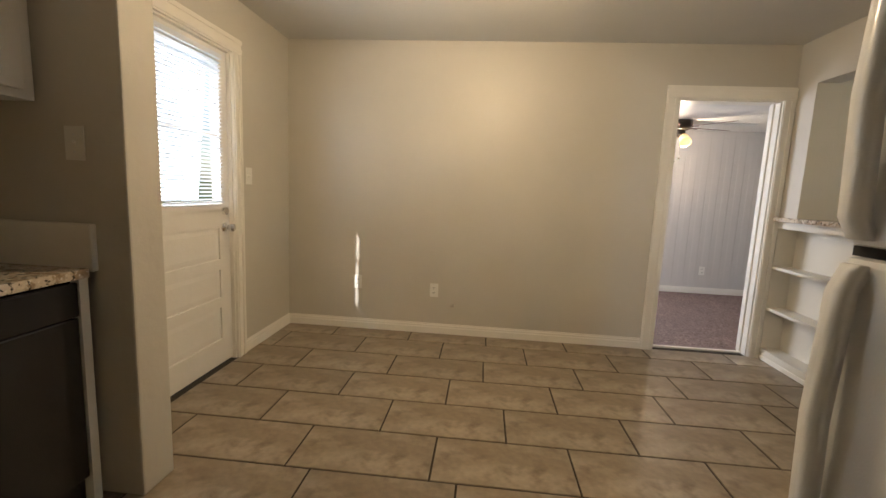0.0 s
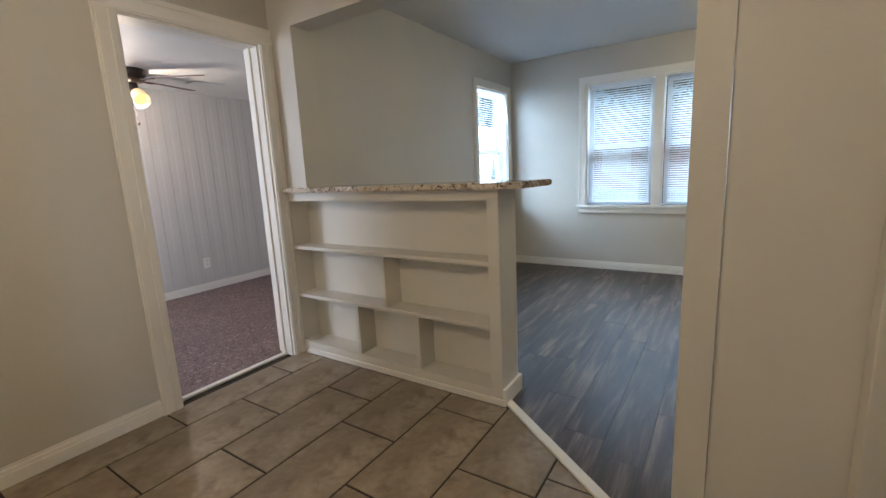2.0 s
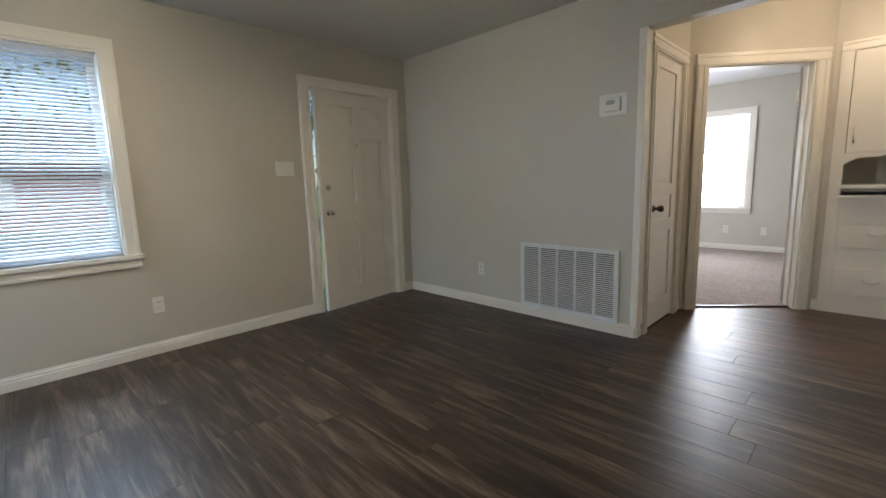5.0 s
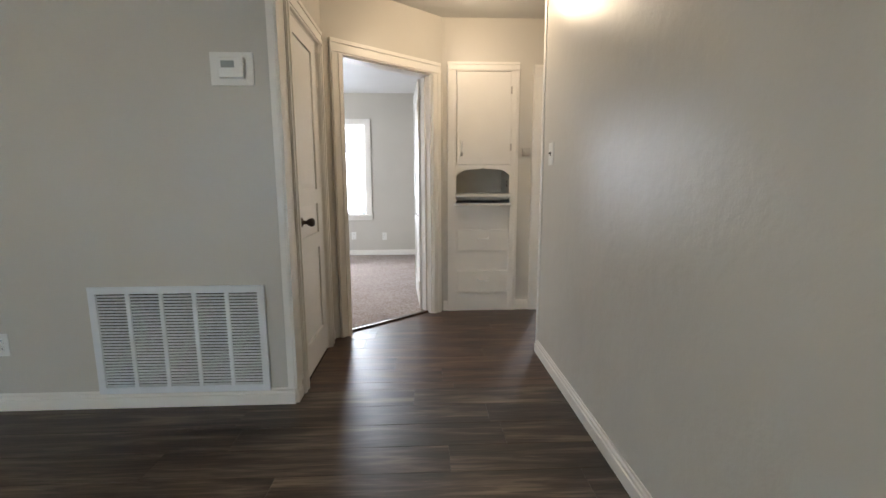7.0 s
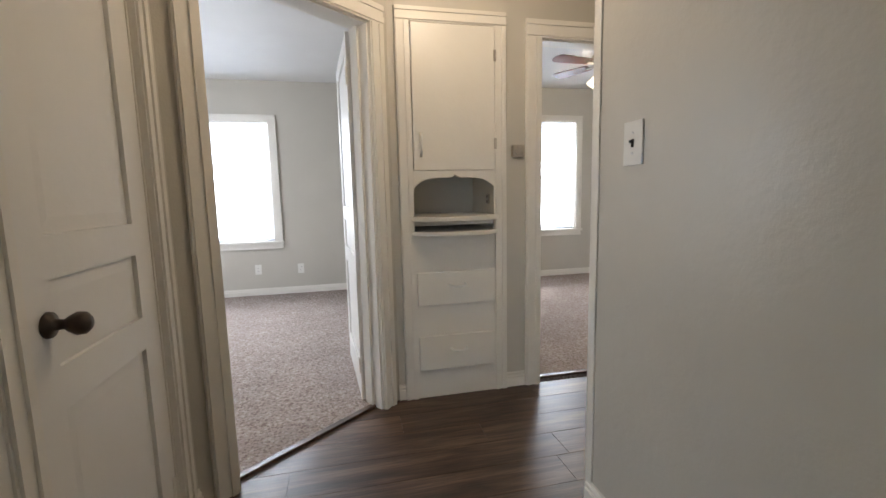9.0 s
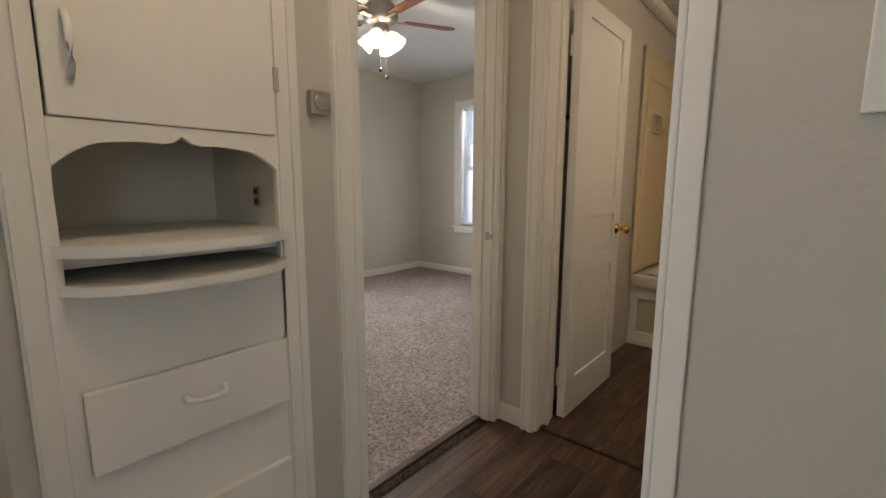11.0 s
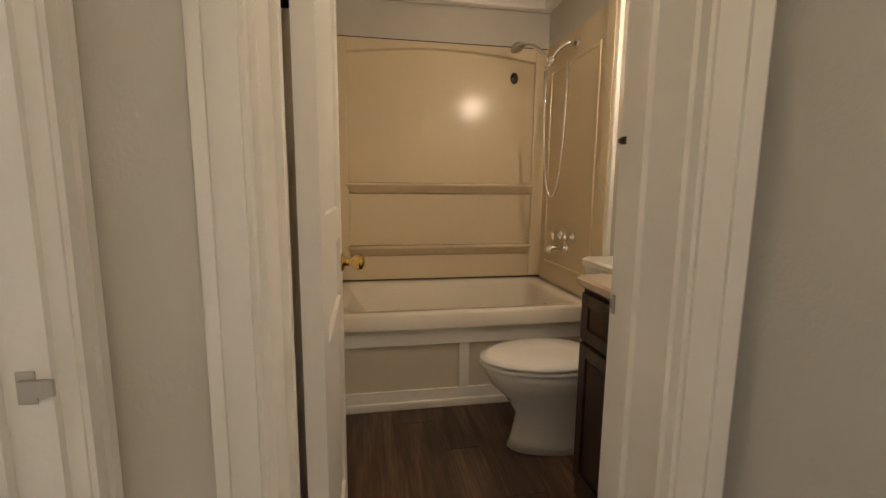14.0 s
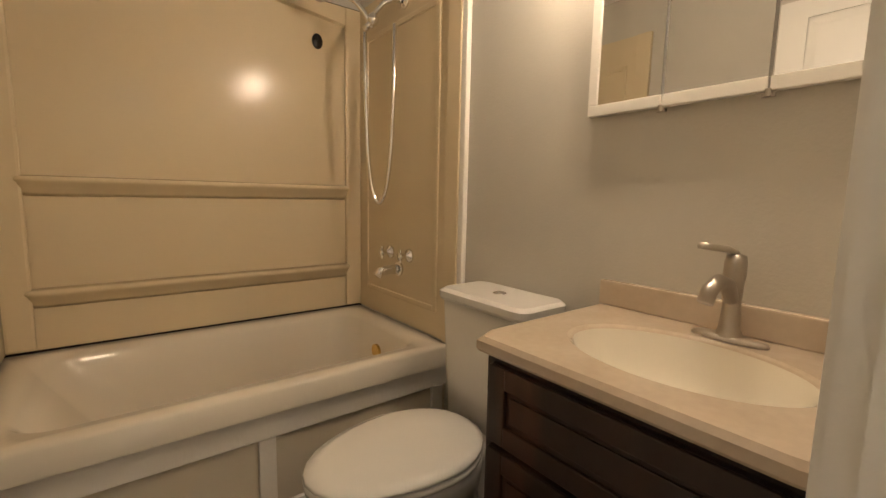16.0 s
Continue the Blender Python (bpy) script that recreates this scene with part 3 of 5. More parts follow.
wall("wall_hall_diagonal", (3.42, -2.28), (2.57, -2.97), 0.12, H, [(0.14, 0.97, 0, 2.04)], PAINT)
wall("wall_hall_south", (2.57, -2.97), (0.66, -2.97), 0.10, H, [(0.09, 0.61, 0.0, 2.09), (0.86, 1.665, 0, 2.04)], PAINT)
wall("wall_bath_east", (0.85, -2.97), (0.85, -1.23), 0.175, H, [(0.21, 0.88, 0, 2.04)], PAINT)
wall("wall_linen_closet", (0.85, -1.967), (1.855, -1.967), 0.12, H, [(0.415, 0.835, 0, 2.04)], PAINT)
wall("wall_bath_south", (0.70, -2.82), (-1.5, -2.82), 0.15, H, [], PAINT)
wall("wall_bath_west", (-1.5, -2.82), (-1.5, -1.347), 0.12, H, [], PAINT)
wall("wall_bath_north", (-1.62, -1.347), (0.70, -1.347), 0.12, H, [], PAINT)
wall("wall_bedrooms_south", (5.4, -6.1), (-1.84, -6.1), 0.15, H, [(1.03, 1.76, 0.66, 2.06), (4.995, 5.735, 0.66, 2.12)], PAINT)
wall("wall_bedroom_west", (-1.84, -6.1), (-1.84, -2.97), 0.15, H, [(0.725, 1.5, 0.65, 2.15)], PAINT)
wall("wall_bedroom_partition", (1.90, -6.1), (1.90, -3.09), 0.1, H, [], PAINT)
wall("wall_bedroom_north", (3.54, -2.42), (5.4, -2.42), 0.1, H, [], PAINT)
wall("wall_bedroom_east", (5.4, -2.42), (5.4, -6.1), 0.12, H, [(1.6, 2.5, 0.7, 2.1)], PAINT)
wall("wall_bedroom_two_north", (-1.84, -2.972), (-1.5, -2.972), 0.12, H, [], PAINT)
wall("wall_back_north", (0.2, 6.24), (4.6, 6.24), 0.12, 2.3, [], PANEL, "pale grey wall of vertical panelling")
wall("wall_back_east", (4.6, 6.24), (4.6, 3.96), 0.12, 2.3, [], PANEL, "pale grey wall of vertical panelling")
# the opening in the west wall is added for the unseen fill lamp
wall("wall_back_west", (0.2, 3.96), (0.2, 6.24), 0.12, 2.3, [(0.6, 1.6, 0.8, 2.0)], PANEL, "pale grey wall of vertical panelling")
bm = B()
prism(bm, [(0, 0.0005), (0.02, -0.002), (0.085, -0.0025), (0.105, 0.0005)], 0.1, 2.155)
strip = mesh_of("panel_strip", bm, PANEL)
for i in range(29):
    o = new("panel_strip", strip)
    o.location = (0.27 + i * 0.15, 6.24, 0)
    o.parent = bpy.data.objects["wall_back_north"]


def ceiling(name, outline, z, material, label):
    bm = B()
    prism(bm, outline, z, z + 0.1)
    return solid(name, bm, material, label, "ceiling")


def rect(x0, x1, y0, y1):
    return [(x0, y0), (x1, y0), (x1, y1), (x0, y1)]


ceiling("ceiling_kitchen", [(-1.9, -1.1), (1.86, -1.1), (1.86, 1.41), (2.0, 1.43), (2.64, 2.25), (2.64, 3.83), (-1.9, 3.83)], 2.44, CEIL, "greige painted kitchen ceiling")
ceiling("ceiling_living", [(1.975, -1.33), (5.875, -1.33), (5.875, 3.62), (2.76, 3.62), (2.76, 2.2), (2.0, 1.43), (1.975, 1.4)], 2.445, CEIL, "semi-gloss grey ceiling of the living room")
ceiling("ceiling_hall", rect(0.85, 3.42, -3.0, -1.452), 2.5, CEIL, "greige hall ceiling")
ceiling("ceiling_bath", rect(-1.5, 0.70, -2.82, -1.347), 2.42, CEIL, "greige bathroom ceiling")
ceiling("ceiling_bedroom_one", [(5.4, -6.1), (5.4, -2.42), (3.5, -2.42), (2.62, -3.05), (1.90, -3.05), (1.90, -6.1)], 2.52, CEIL_LIGHT, "white bedroom ceiling")
ceiling("ceiling_bedroom_two", rect(-1.84, 1.80, -6.1, -3.09), 2.55, CEIL_LIGHT, "white bedroom ceiling")
ceiling("ceiling_back_room", rect(0.2, 4.6, 3.96, 6.24), 2.16, CEIL_LIGHT, "white ceiling of the back room")
bm = B(); box(bm, -1.9, 5.9, -6.2, 6.3, 2.7, 2.75); solid("roof_slab", bm, ROOFING, "plain roof over the whole house", "roof")

# beam over the half wall and the diagonal opening
bm = B()
prism(bm, [(2.63, 2.25), (2.0, 1.42), (1.96, 1.30), (2.06, 1.30), (2.12, 1.36), (2.78, 2.22), (2.78, 3.62), (2.63, 3.62)], 2.12, 2.444)
solid("wall_beam", bm, PAINT, "greige dropped beam above the kitchen opening", "beam")
bm = B()
box(bm, 1.85, 1.915, 1.366, 1.415, 0, 2.12); box(bm, 1.917, 2.0, 1.366, 1.435, 0, 2.12, 0.004); box(bm, 1.99, 2.004, 1.366, 1.441, 0, 2.12, 0.002); box(bm, 1.91, 1.924, 1.366, 1.439, 0, 2.12, 0.002)
solid("trim_opening_post", bm, PAINT_ROUGH, "rough painted end board with thin edge beads", "trim")

# floors under the pieces
bm = B(); prism(bm, [(-1.9, -1.1), (2.0, -1.1), (2.0, 1.4), (2.66, 2.25), (2.66, 3.96), (-1.9, 3.96)], -0.06, -0.004)
kitchen_floor = solid("floor_kitchen", bm, GROUT, "stone-look rectangular tile floor with dark grout", "floor")
bm = B(); box(bm, 1.7, 6.0, -1.45, 3.77, -0.08, -0.0645); box(bm, 0.7, 3.6, -3.0, -1.45, -0.08, -0.0645)
solid("foundation", bm, SUBFLOOR, "dark slab under the floor", "floor")
bm = B(); prism(bm, [(2.0, -1.45), (5.9, -1.45), (5.9, 3.7), (2.67, 3.7), (2.67, 2.25), (2.0, 1.37)], -0.05, -0.0035)
living_floor = solid("floor_living", bm, SUBFLOOR, "dark brown vinyl plank floor", "floor")
bm = B(); prism(bm, [(0.70, -2.97), (2.57, -2.97), (3.42, -2.28), (3.42, -1.4515), (0.70, -1.4515)], -0.05, -0.0035)
hall_floor = solid("floor_hall", bm, SUBFLOOR, "vinyl plank floor of the hall, coloured browner for warm light", "floor")
bm = B(); box(bm, -1.5, 0.6995, -2.82, -1.347, -0.05, -0.0035)
bath_floor = solid("floor_bath", bm, SUBFLOOR, "brown vinyl plank bathroom floor", "floor")


def carpet(name, outline, material, label):
    """A carpet slab over the plan."""
    bm = B()
    prism(bm, outline, -0.05, 0.008)
    return solid(name, bm, material, label, "carpet")


carpet("floor_bedroom_one", [(5.4, -6.1), (5.4, -2.42), (3.47, -2.35), (2.61, -3.04), (1.90, -3.06), (1.90, -6.1)], CARPET, "speckled beige frieze carpet")
carpet("floor_bedroom_two", rect(-1.84, 1.80, -6.1, -3.02), CARPET, "speckled taupe frieze carpet")
carpet("floor_back_room", rect(0.2, 4.6, 3.93, 6.24), CARPET_DARK, "mottled mauve-brown carpet")
for name, a, b in (("threshold_bedroom_one", (3.33, -2.435), (2.71, -2.938)), ("threshold_bedroom_two", (1.71, -3.03), (0.93, -3.03)), ("threshold_bath", (0.80, -2.74), (0.80, -2.11)), ("threshold_back_room", (1.78, 3.9), (2.55, 3.9))):
    d = Vector((b[0] - a[0], b[1] - a[1], 0))
    m = Matrix.Translation((*a, 0)) @ pose(0, 0, 0, 0, 0, math.degrees(math.atan2(d.y, d.x)))
    bm = B(); box(bm, 0, d.length, -0.018, 0.018, -0.002, 0.014, 0.004, m=m)
    solid(name, bm, WHITE if "back" in name else LVP_WARM_LIT, "narrow threshold strip across the doorway", "threshold")
d = Vector((2.03 - 2.68, 1.43 - 2.27, 0))
m = Matrix.Translation((2.68, 2.27, 0)) @ pose(0, 0, 0, 0, 0, math.degrees(math.atan2(d.y, d.x)))
bm = B(); box(bm, 0, d.length, -0.022, 0.022, -0.002, 0.012, 0.004, m=m)
solid("threshold_kitchen", bm, WHITE, "white painted strip between tile and plank floor", "threshold")

# baseboards
for a, b in (((-1.38, 3.83), (1.69, 3.83)), ((-1.38, 3.09), (-1.38, 3.83)), ((5.875, 3.62), (5.875, -0.11)), ((5.875, -1.21), (5.875, -1.33)), ((2.83, 3.62), (5.875, 3.62)),
             ((5.875, -1.33), (3.42, -1.33)), ((3.42, -1.33), (3.42, -1.41)), ((3.42, -2.21), (3.42, -2.28)), ((2.57, -2.97), (2.532, -2.97)), ((1.917, -2.97), (1.80, -2.97)), ((1.975, -1.965), (1.975, 1.365)),
             ((0.85, -2.97), (0.85, -2.825)), ((0.85, -2.0), (0.85, -1.99)), ((0.85, -1.967), (1.19, -1.967)), ((5.4, -6.1), (1.9, -6.1)), ((1.80, -6.1), (-1.84, -6.1)), ((-1.84, -6.1), (-1.84, -2.97)),
             ((1.90, -6.1), (1.90, -3.09)), ((0.2, 6.24), (4.6, 6.24)), ((4.6, 6.24), (4.6, 3.96))):
    baseboard(a, b)
# hall corner strips
bm = B(); box(bm, 3.405, 3.4195, -1.448, -1.318, 0.09, 2.138, 0.003); box(bm, 3.4195, 3.455, -1.3295, -1.318, 0.09, 2.138, 0.003); solid("trim_hall_corner", bm, WHITE, "white painted corner strip at the hall opening", "trim")
bm = B(); box(bm, 1.95, 1.981, -1.977, -1.966, 0.0, 2.5, 0.003); box(bm, 1.9752, 1.981, -1.966, -1.935, 0.09, 2.5, 0.002); solid("trim_wall_corner", bm, WHITE, "white painted corner strip at the wall end", "trim")

# bathroom crown moulding
bm = B()
for x0, x1, y0, y1 in ((-1.5, -1.43, -2.82, -1.347), (-1.43, 0.70, -2.82, -2.75), (-1.43, 0.70, -1.417, -1.347)):
    box(bm, x0, x1, y0, y1, 2.35, 2.42, 0.02)
solid("trim_crown", bm, WHITE, "painted crown moulding round the bathroom ceiling", "trim")

# ---- door frames and doors ----
door_frame("door_frame_back_room", (1.78, 3.83, 0), 0, 0.77, 2.04, 0.13, 0.09, 0.079)
door_frame("door_frame_kitchen", (-1.38, 2.19, 0), 90, 0.81, 2.09, 0.13, 0.09, 0.09)
door_frame("door_frame_front", (5.875, -0.20, 0), -90, 0.92, 2.04, 0.15)
door_frame("door_frame_hall_closet", (3.42, -1.50, 0), -90, 0.62, 2.04, 0.12, 0.07, 0.08, back=False)
door_frame("door_frame_bedroom_one", (3.3113, -2.3682, 0), -140.93, 0.83, 2.04, 0.12, 0.085, 0.085)
door_frame("door_frame_bedroom_two", (1.71, -2.97, 0), 180, 0.805, 2.04, 0.10, 0.085, 0.052)
door_frame("door_frame_bath", (0.85, -2.76, 0), 90, 0.67, 2.04, 0.175, 0.06, 0.10)
door_frame("door_frame_linen_closet", (1.265, -1.967, 0), 0, 0.42, 2.04, 0.12, 0.08, 0.09, back=False)

THREE = [(0.2, 0.74), (0.835, 1.02), (1.11, 1.94)]
door_leaf("door_hall_closet", (3.462, -2.10, 0), 90, 0.58, 2.02, [(0.1, 0.48, a, b) for a, b in THREE], "white three-panel closet door with a dark knob, closed", knob=(0.50, 0.93, 0.024), knob_mat=BRONZE)
door_leaf("door_bedroom_one", (2.742, -3.005, 0), -86, 0.79, 2.02, [(0.1, 0.69, a, b) for a, b in THREE], "white panelled bedroom door standing open", knob=(0.73, 0.93, 0.024), two=False)
door_leaf("door_bath", (0.662, -2.688, 0), 180, 0.64, 2.02, [(0.1, 0.54, a, b) for a, b in THREE], "white three-panel bathroom door standing open with a brass knob", knob=(0.585, 0.93, 0.026))
door_leaf("door_linen_closet", (1.285, -1.968, 0), 0, 0.38, 2.02, [(0.065, 0.315, a, b) for a, b in THREE], "white three-panel closet door with a round brass knob, closed", knob=(0.325, 0.94, 0.027))
SIX = [(x0, x1, a, b) for x0, x1 in ((0.12, 0.40), (0.48, 0.77)) for a, b in ((0.2, 0.86), (1.0, 1.62), (1.72, 1.90))]
front = door_leaf("door_front", (5.935, -1.10, 0), 96, 0.88, 2.02, SIX, "white six-panel front door standing slightly ajar", knob=(0.81, 0.93, 0.026), knob_mat=CHROME)
bm = B(); cyl(bm, (0.81, 0.04, 1.16), (0.81, 0.058, 1.16), 0.027, seg=20); box(bm, 0.803, 0.817, 0.058, 0.075, 1.145, 1.175, 0.003); part("deadbolt", bm, CHROME, front, local=True)
bm = B(); cyl(bm, (0.44, 0.04, 1.55), (0.44, 0.046, 1.55), 0.008, seg=10); part("peephole", bm, BRONZE, front, local=True)
bm = B(); box(bm, 5.93, 5.99, -0.232, -0.2185, 0.01, 2.02); box(bm, 5.955, 5.975, -0.262, -0.232, 0.01, 2.02); solid("trim_weatherstrip", bm, DARK, "black rubber weatherstrip on the front door jamb", "weatherstrip")

# half-glazed kitchen door
kd = door_leaf("door_kitchen", (-1.405, 2.21, 0), 90, 0.77, 1.07, [(0.11, 0.66, 0.18, 0.40), (0.11, 0.66, 0.47, 0.66), (0.11, 0.66, 0.73, 0.94)], "white half-glazed kitchen door with a blind over its glass, closed", knob=(0.71, 0.94, 0.028), knob_mat=CHROME)
bm = B(); box(bm, 0, 0.09, 0, 0.04, 1.07, 2.07); box(bm, 0.68, 0.77, 0, 0.04, 1.07, 2.07); box(bm, 0.09, 0.68, 0, 0.04, 1.98, 2.07); box(bm, 0.09, 0.68, -0.012, 0.04, 1.055, 1.10); part("glazing_frame", bm, WHITE_DOOR, kd, local=True)
bm = B(); box(bm, 0.09, 0.68, 0.018, 0.022, 1.10, 1.98); g = part("pane", bm, GLASS, kd, local=True); g.visible_shadow = False
bm = B(); box(bm, 0.09, 0.68, 0.012, 0.03, 1.53, 1.55); part("glazing_bar", bm, WHITE_DOOR, kd, local=True)
bm = B(); cyl(bm, (0.71, 0, 1.05), (0.71, -0.02, 1.05), 0.026, seg=20); part("deadbolt", bm, CHROME, kd, local=True)
bl = thing("door_blind", (-1.405, 2.21, 0), "white mini blind hanging over the door glass with open slats", "blind", 90)
bm = B(); box(bm, 0.08, 0.67, -0.036, -0.012, 2.0, 2.03, 0.002); part("headrail", bm, BLIND, bl, local=True)
bm = B(); box(bm, 0.08, 0.67, -0.032, -0.014, 1.105, 1.12, 0.002); part("bottom_rail", bm, BLIND, bl, local=True)
bm = B(); loft(bm, [[(x, -0.023 + a, -0.45 * a + b) for a, b in ((-0.011, 0), (0, 0.002), (0.011, 0), (0.011, 0.0008), (0, 0.003), (-0.011, 0.0008))] for x in (0.085, 0.665)])
slat = mesh_of("slat", bm, BLIND)
for i in range(38):
    o = new("slat", slat)
    o.parent = bl
    o.location = (0, 0, 1.13 + i * 0.0228)

# ---- windows ----
window_unit("window_1", (5.875, 2.72, 0.745), -90, 1.48, 1.33, 0.15, "white double sash window pair with blinds, looking onto the street", units=2, tilt=40)
window_unit("window_2", (4.955, 3.62, 0.745), 0, 0.75, 1.33, 0.15, "white sash window with a lowered blind")
window_unit("window_3", (4.37, -6.1, 0.66), 180, 0.73, 1.40, 0.15, "white sash window with a blind, bright with daylight")
window_unit("window_4", (0.405, -6.1, 0.66), 180, 0.74, 1.46, 0.15, "white sash window with a blind, bright with daylight")
window_unit("window_5", (-1.84, -5.375, 0.65), 90, 0.775, 1.50, 0.15, "white sash window with a lowered white blind", tilt=40)

# ---- kitchen ----
bar = thing("half_wall_bookcase", (2.63, 2.9, 0), "greige half wall with built-in open shelves on its kitchen side, empty", "bookcase")
bm = B(); box(bm, 2.80, 2.83, 2.27, 3.62, 0, 1.12); part("back_panel", bm, SHELF, bar)
bm = B(); box(bm, 2.63, 2.80, 2.27, 2.335, 0, 1.12, 0.004); part("end_post", bm, SHELF, bar)
bm = B(); box(bm, 2.63, 2.80, 3.808, 3.829, 0, 1.12); part("wall_post", bm, SHELF, bar)
bm = B(); box(bm, 2.776, 2.7995, 2.3355, 3.8075, 0.001, 1.0895); part("back_lining", bm, SHELF, bar)
bm = B(); box(bm, 2.63, 2.7995, 2.335, 3.808, 1.09, 1.12); box(bm, 2.63, 2.66, 2.335, 3.808, 1.065, 1.09); part("top_rail", bm, SHELF, bar)
for z0, z1, nm in ((0.74, 0.763, "shelf"), (0.405, 0.428, "shelf"), (0.03, 0.085, "plinth")):
    bm = B(); box(bm, 2.628, 2.775, 2.335, 3.808, z0, z1, 0.003); part(nm, bm, SHELF, bar)
for y, z0, z1 in ((3.03, 0.428, 0.74), (3.27, 0.085, 0.405), (2.80, 0.085, 0.405)):
    bm = B(); box(bm, 2.632, 2.775, y - 0.011, y + 0.011, z0, z1); part("divider", bm, SHELF, bar)
bm = B(); box(bm, 2.618, 2.63, 2.25, 3.82, 0.0, 0.035, 0.003); part("shoe_moulding", bm, WHITE, bar)
bm = B(); box(bm, 2.625, 2.842, 2.252, 2.268, 0.0, 0.09, 0.003); box(bm, 2.832, 2.846, 2.252, 3.6, 0.0, 0.09, 0.003); part("end_baseboard", bm, WHITE, bar)
bm = B(); prism(bm, [(2.585, 3.825), (2.585, 2.22), (2.62, 2.14), (2.90, 2.10), (2.90, 3.615), (2.755, 3.615), (2.63, 3.77), (2.63, 3.825)], 1.1205, 1.152)
bmesh.ops.bevel(bm, geom=[e for e in bm.edges if abs(e.verts[0].co.z - e.verts[1].co.z) < 0.001], offset=0.005, segments=2, affect="EDGES")
solid("granite_countertop", bm, GRANITE, "speckled cream and black granite slab on the half wall", "countertop", "thing")

fr = thing("refrigerator", (1.28, 0.66, 0), "white top-freezer refrigerator with long curved handles", "refrigerator")
bm = B(); box(bm, 1.0, 1.62, 0.28, 1.04, 0.02, 1.70, 0.012); part("body", bm, FRIDGE, fr)
for nm, z0, z1 in (("freezer_door", 1.185, 1.70), ("fridge_door", 0.10, 1.165)):
    bm = B(); box(bm, 0.935, 0.985, 0.28, 1.04, z0, z1, 0.014); dd = part(nm, bm, FRIDGE, fr)
    bm = B(); box(bm, 0.985, 0.999, 0.295, 1.025, z0 + 0.012, z1 - 0.012); part("gasket", bm, FRIDGE_EDGE, dd)
    bm = B()
    zs = [z0 + 0.012, z0 + 0.05, (z0 + z1) / 2, z1 - 0.05, z1 - 0.012] if nm == "freezer_door" else [z1 - 0.012, z1 - 0.06, z1 - 0.3, z1 - 0.55, z1 - 0.62]
    outs = [0.0, 0.02, 0.03, 0.02, 0.0]
    rings = []
    for i in range(17):
        u = i / 16 * 4
        k = min(3, int(u)); f = u - k
        z = zs[k] * (1 - f) + zs[k + 1] * f
        xo = 0.934 - (outs[k] * (1 - f) + outs[k + 1] * f)
        rings.append([(xo - 0.012, 0.985, z), (xo - 0.012, 1.025, z), (xo + 0.01, 1.03, z), (xo + 0.01, 0.98, z)])
    loft(bm, rings); smooth(bm)
    part("handle", bm, FRIDGE, dd, "long curved white handle")
# dark filler standing for the shade between the two doors
bm = B(); box(bm, 0.95, 0.995, 0.28, 1.04, 1.166, 1.184); part("hinge_gap", bm, DARK, fr)
bm = B(); box(bm, 0.96, 1.0, 0.3, 1.02, 0.0, 0.09); part("toe_grille", bm, DARK, fr)

fr.location.x += 0.05

bm = B(); box(bm, -1.75, -1.09, -1.1, 1.60, 0.88, 0.915, 0.006); solid("kitchen_countertop", bm, GRANITE, "speckled granite kitchen countertop", "countertop", "thing")
bm = B(); box(bm, -1.75, -1.08, 1.602, 1.629, 0.90, 1.075, 0.006); solid("backsplash_board", bm, WHITE, "white painted backsplash board at the counter end", "backsplash", "thing")
dw = thing("dishwasher", (-1.4, 1.25, 0), "gloss black dishwasher under the counter", "dishwasher")
bm = B(); box(bm, -1.70, -1.13, 0.96, 1.56, 0.02, 0.879); part("body", bm, BLACK, dw)
bm = B(); box(bm, -1.13, -1.105, 0.96, 1.56, 0.12, 0.74, 0.006); part("door", bm, BLACK, dw)
bm = B(); box(bm, -1.13, -1.10, 0.96, 1.56, 0.745, 0.87, 0.006); part("control_panel", bm, BLACK, dw)
bm = B(); box(bm, -1.70, -1.10, 1.565, 1.60, 0, 0.879); solid("cabinet_end_panel", bm, WHITE, "white painted end panel beside the dishwasher", "panel", "thing")
bm = B(); box(bm, -1.70, -1.12, -1.1, 0.955, 0, 0.879); solid("base_cabinet", bm, WHITE, "white painted base cabinet run", "cabinet", "thing")
uc = thing("wall_cabinet", (-1.5, 1.2, 1.5), "white painted wall cabinet above the counter", "cabinet")
bm = B(); box(bm, -1.75, -1.28, 0.6, 1.625, 1.50, 2.40, 0.004); part("body", bm, WHITE, uc)
bm = B(); box(bm, -1.28, -1.262, 0.64, 1.58, 1.53, 2.36, 0.004); part("door", bm, WHITE, uc)
plate("light_switch", (-1.14, 1.63, 1.36), 0, 0.075, 0.12, "1", "white toggle switch plate on the kitchen wall end")
plate("light_switch", (-1.38, 3.19, 1.29), 90, 0.075, 0.12, "2", "white double switch plate beside the kitchen door")
plate("wall_outlet", (-0.749, 3.83, 0.42), 0, 0.072, 0.118, "outlet", "white duplex outlet low on the kitchen wall")
plate("wall_outlet", (-0.07, 3.83, 0.385), 0, 0.072, 0.118, "outlet", "white outlet plate low on the kitchen wall")
bm = B(); cyl(bm, (0.10, 3.829, 0.26), (0.10, 3.80, 0.26), 0.012, seg=12); cyl(bm, (0.10, 3.80, 0.26), (0.085, 3.79, 0.255), 0.008, seg=10); solid("pipe_stub", bm, STEEL, "small capped pipe stub on the kitchen wall", "pipe", "thing")
hk = B(); tube(hk, [(-1.02, 1.628, 1.93), (-1.02, 1.60, 1.93), (-1.02, 1.585, 1.90), (-1.02, 1.59, 1.875), (-1.02, 1.605, 1.87)], 0.006, 8); box(hk, -1.04, -1.0, 1.620, 1.6295, 1.89, 1.99, 0.003); solid("wall_hook", hk, STEEL, "small metal wall hook", "hook", "thing")
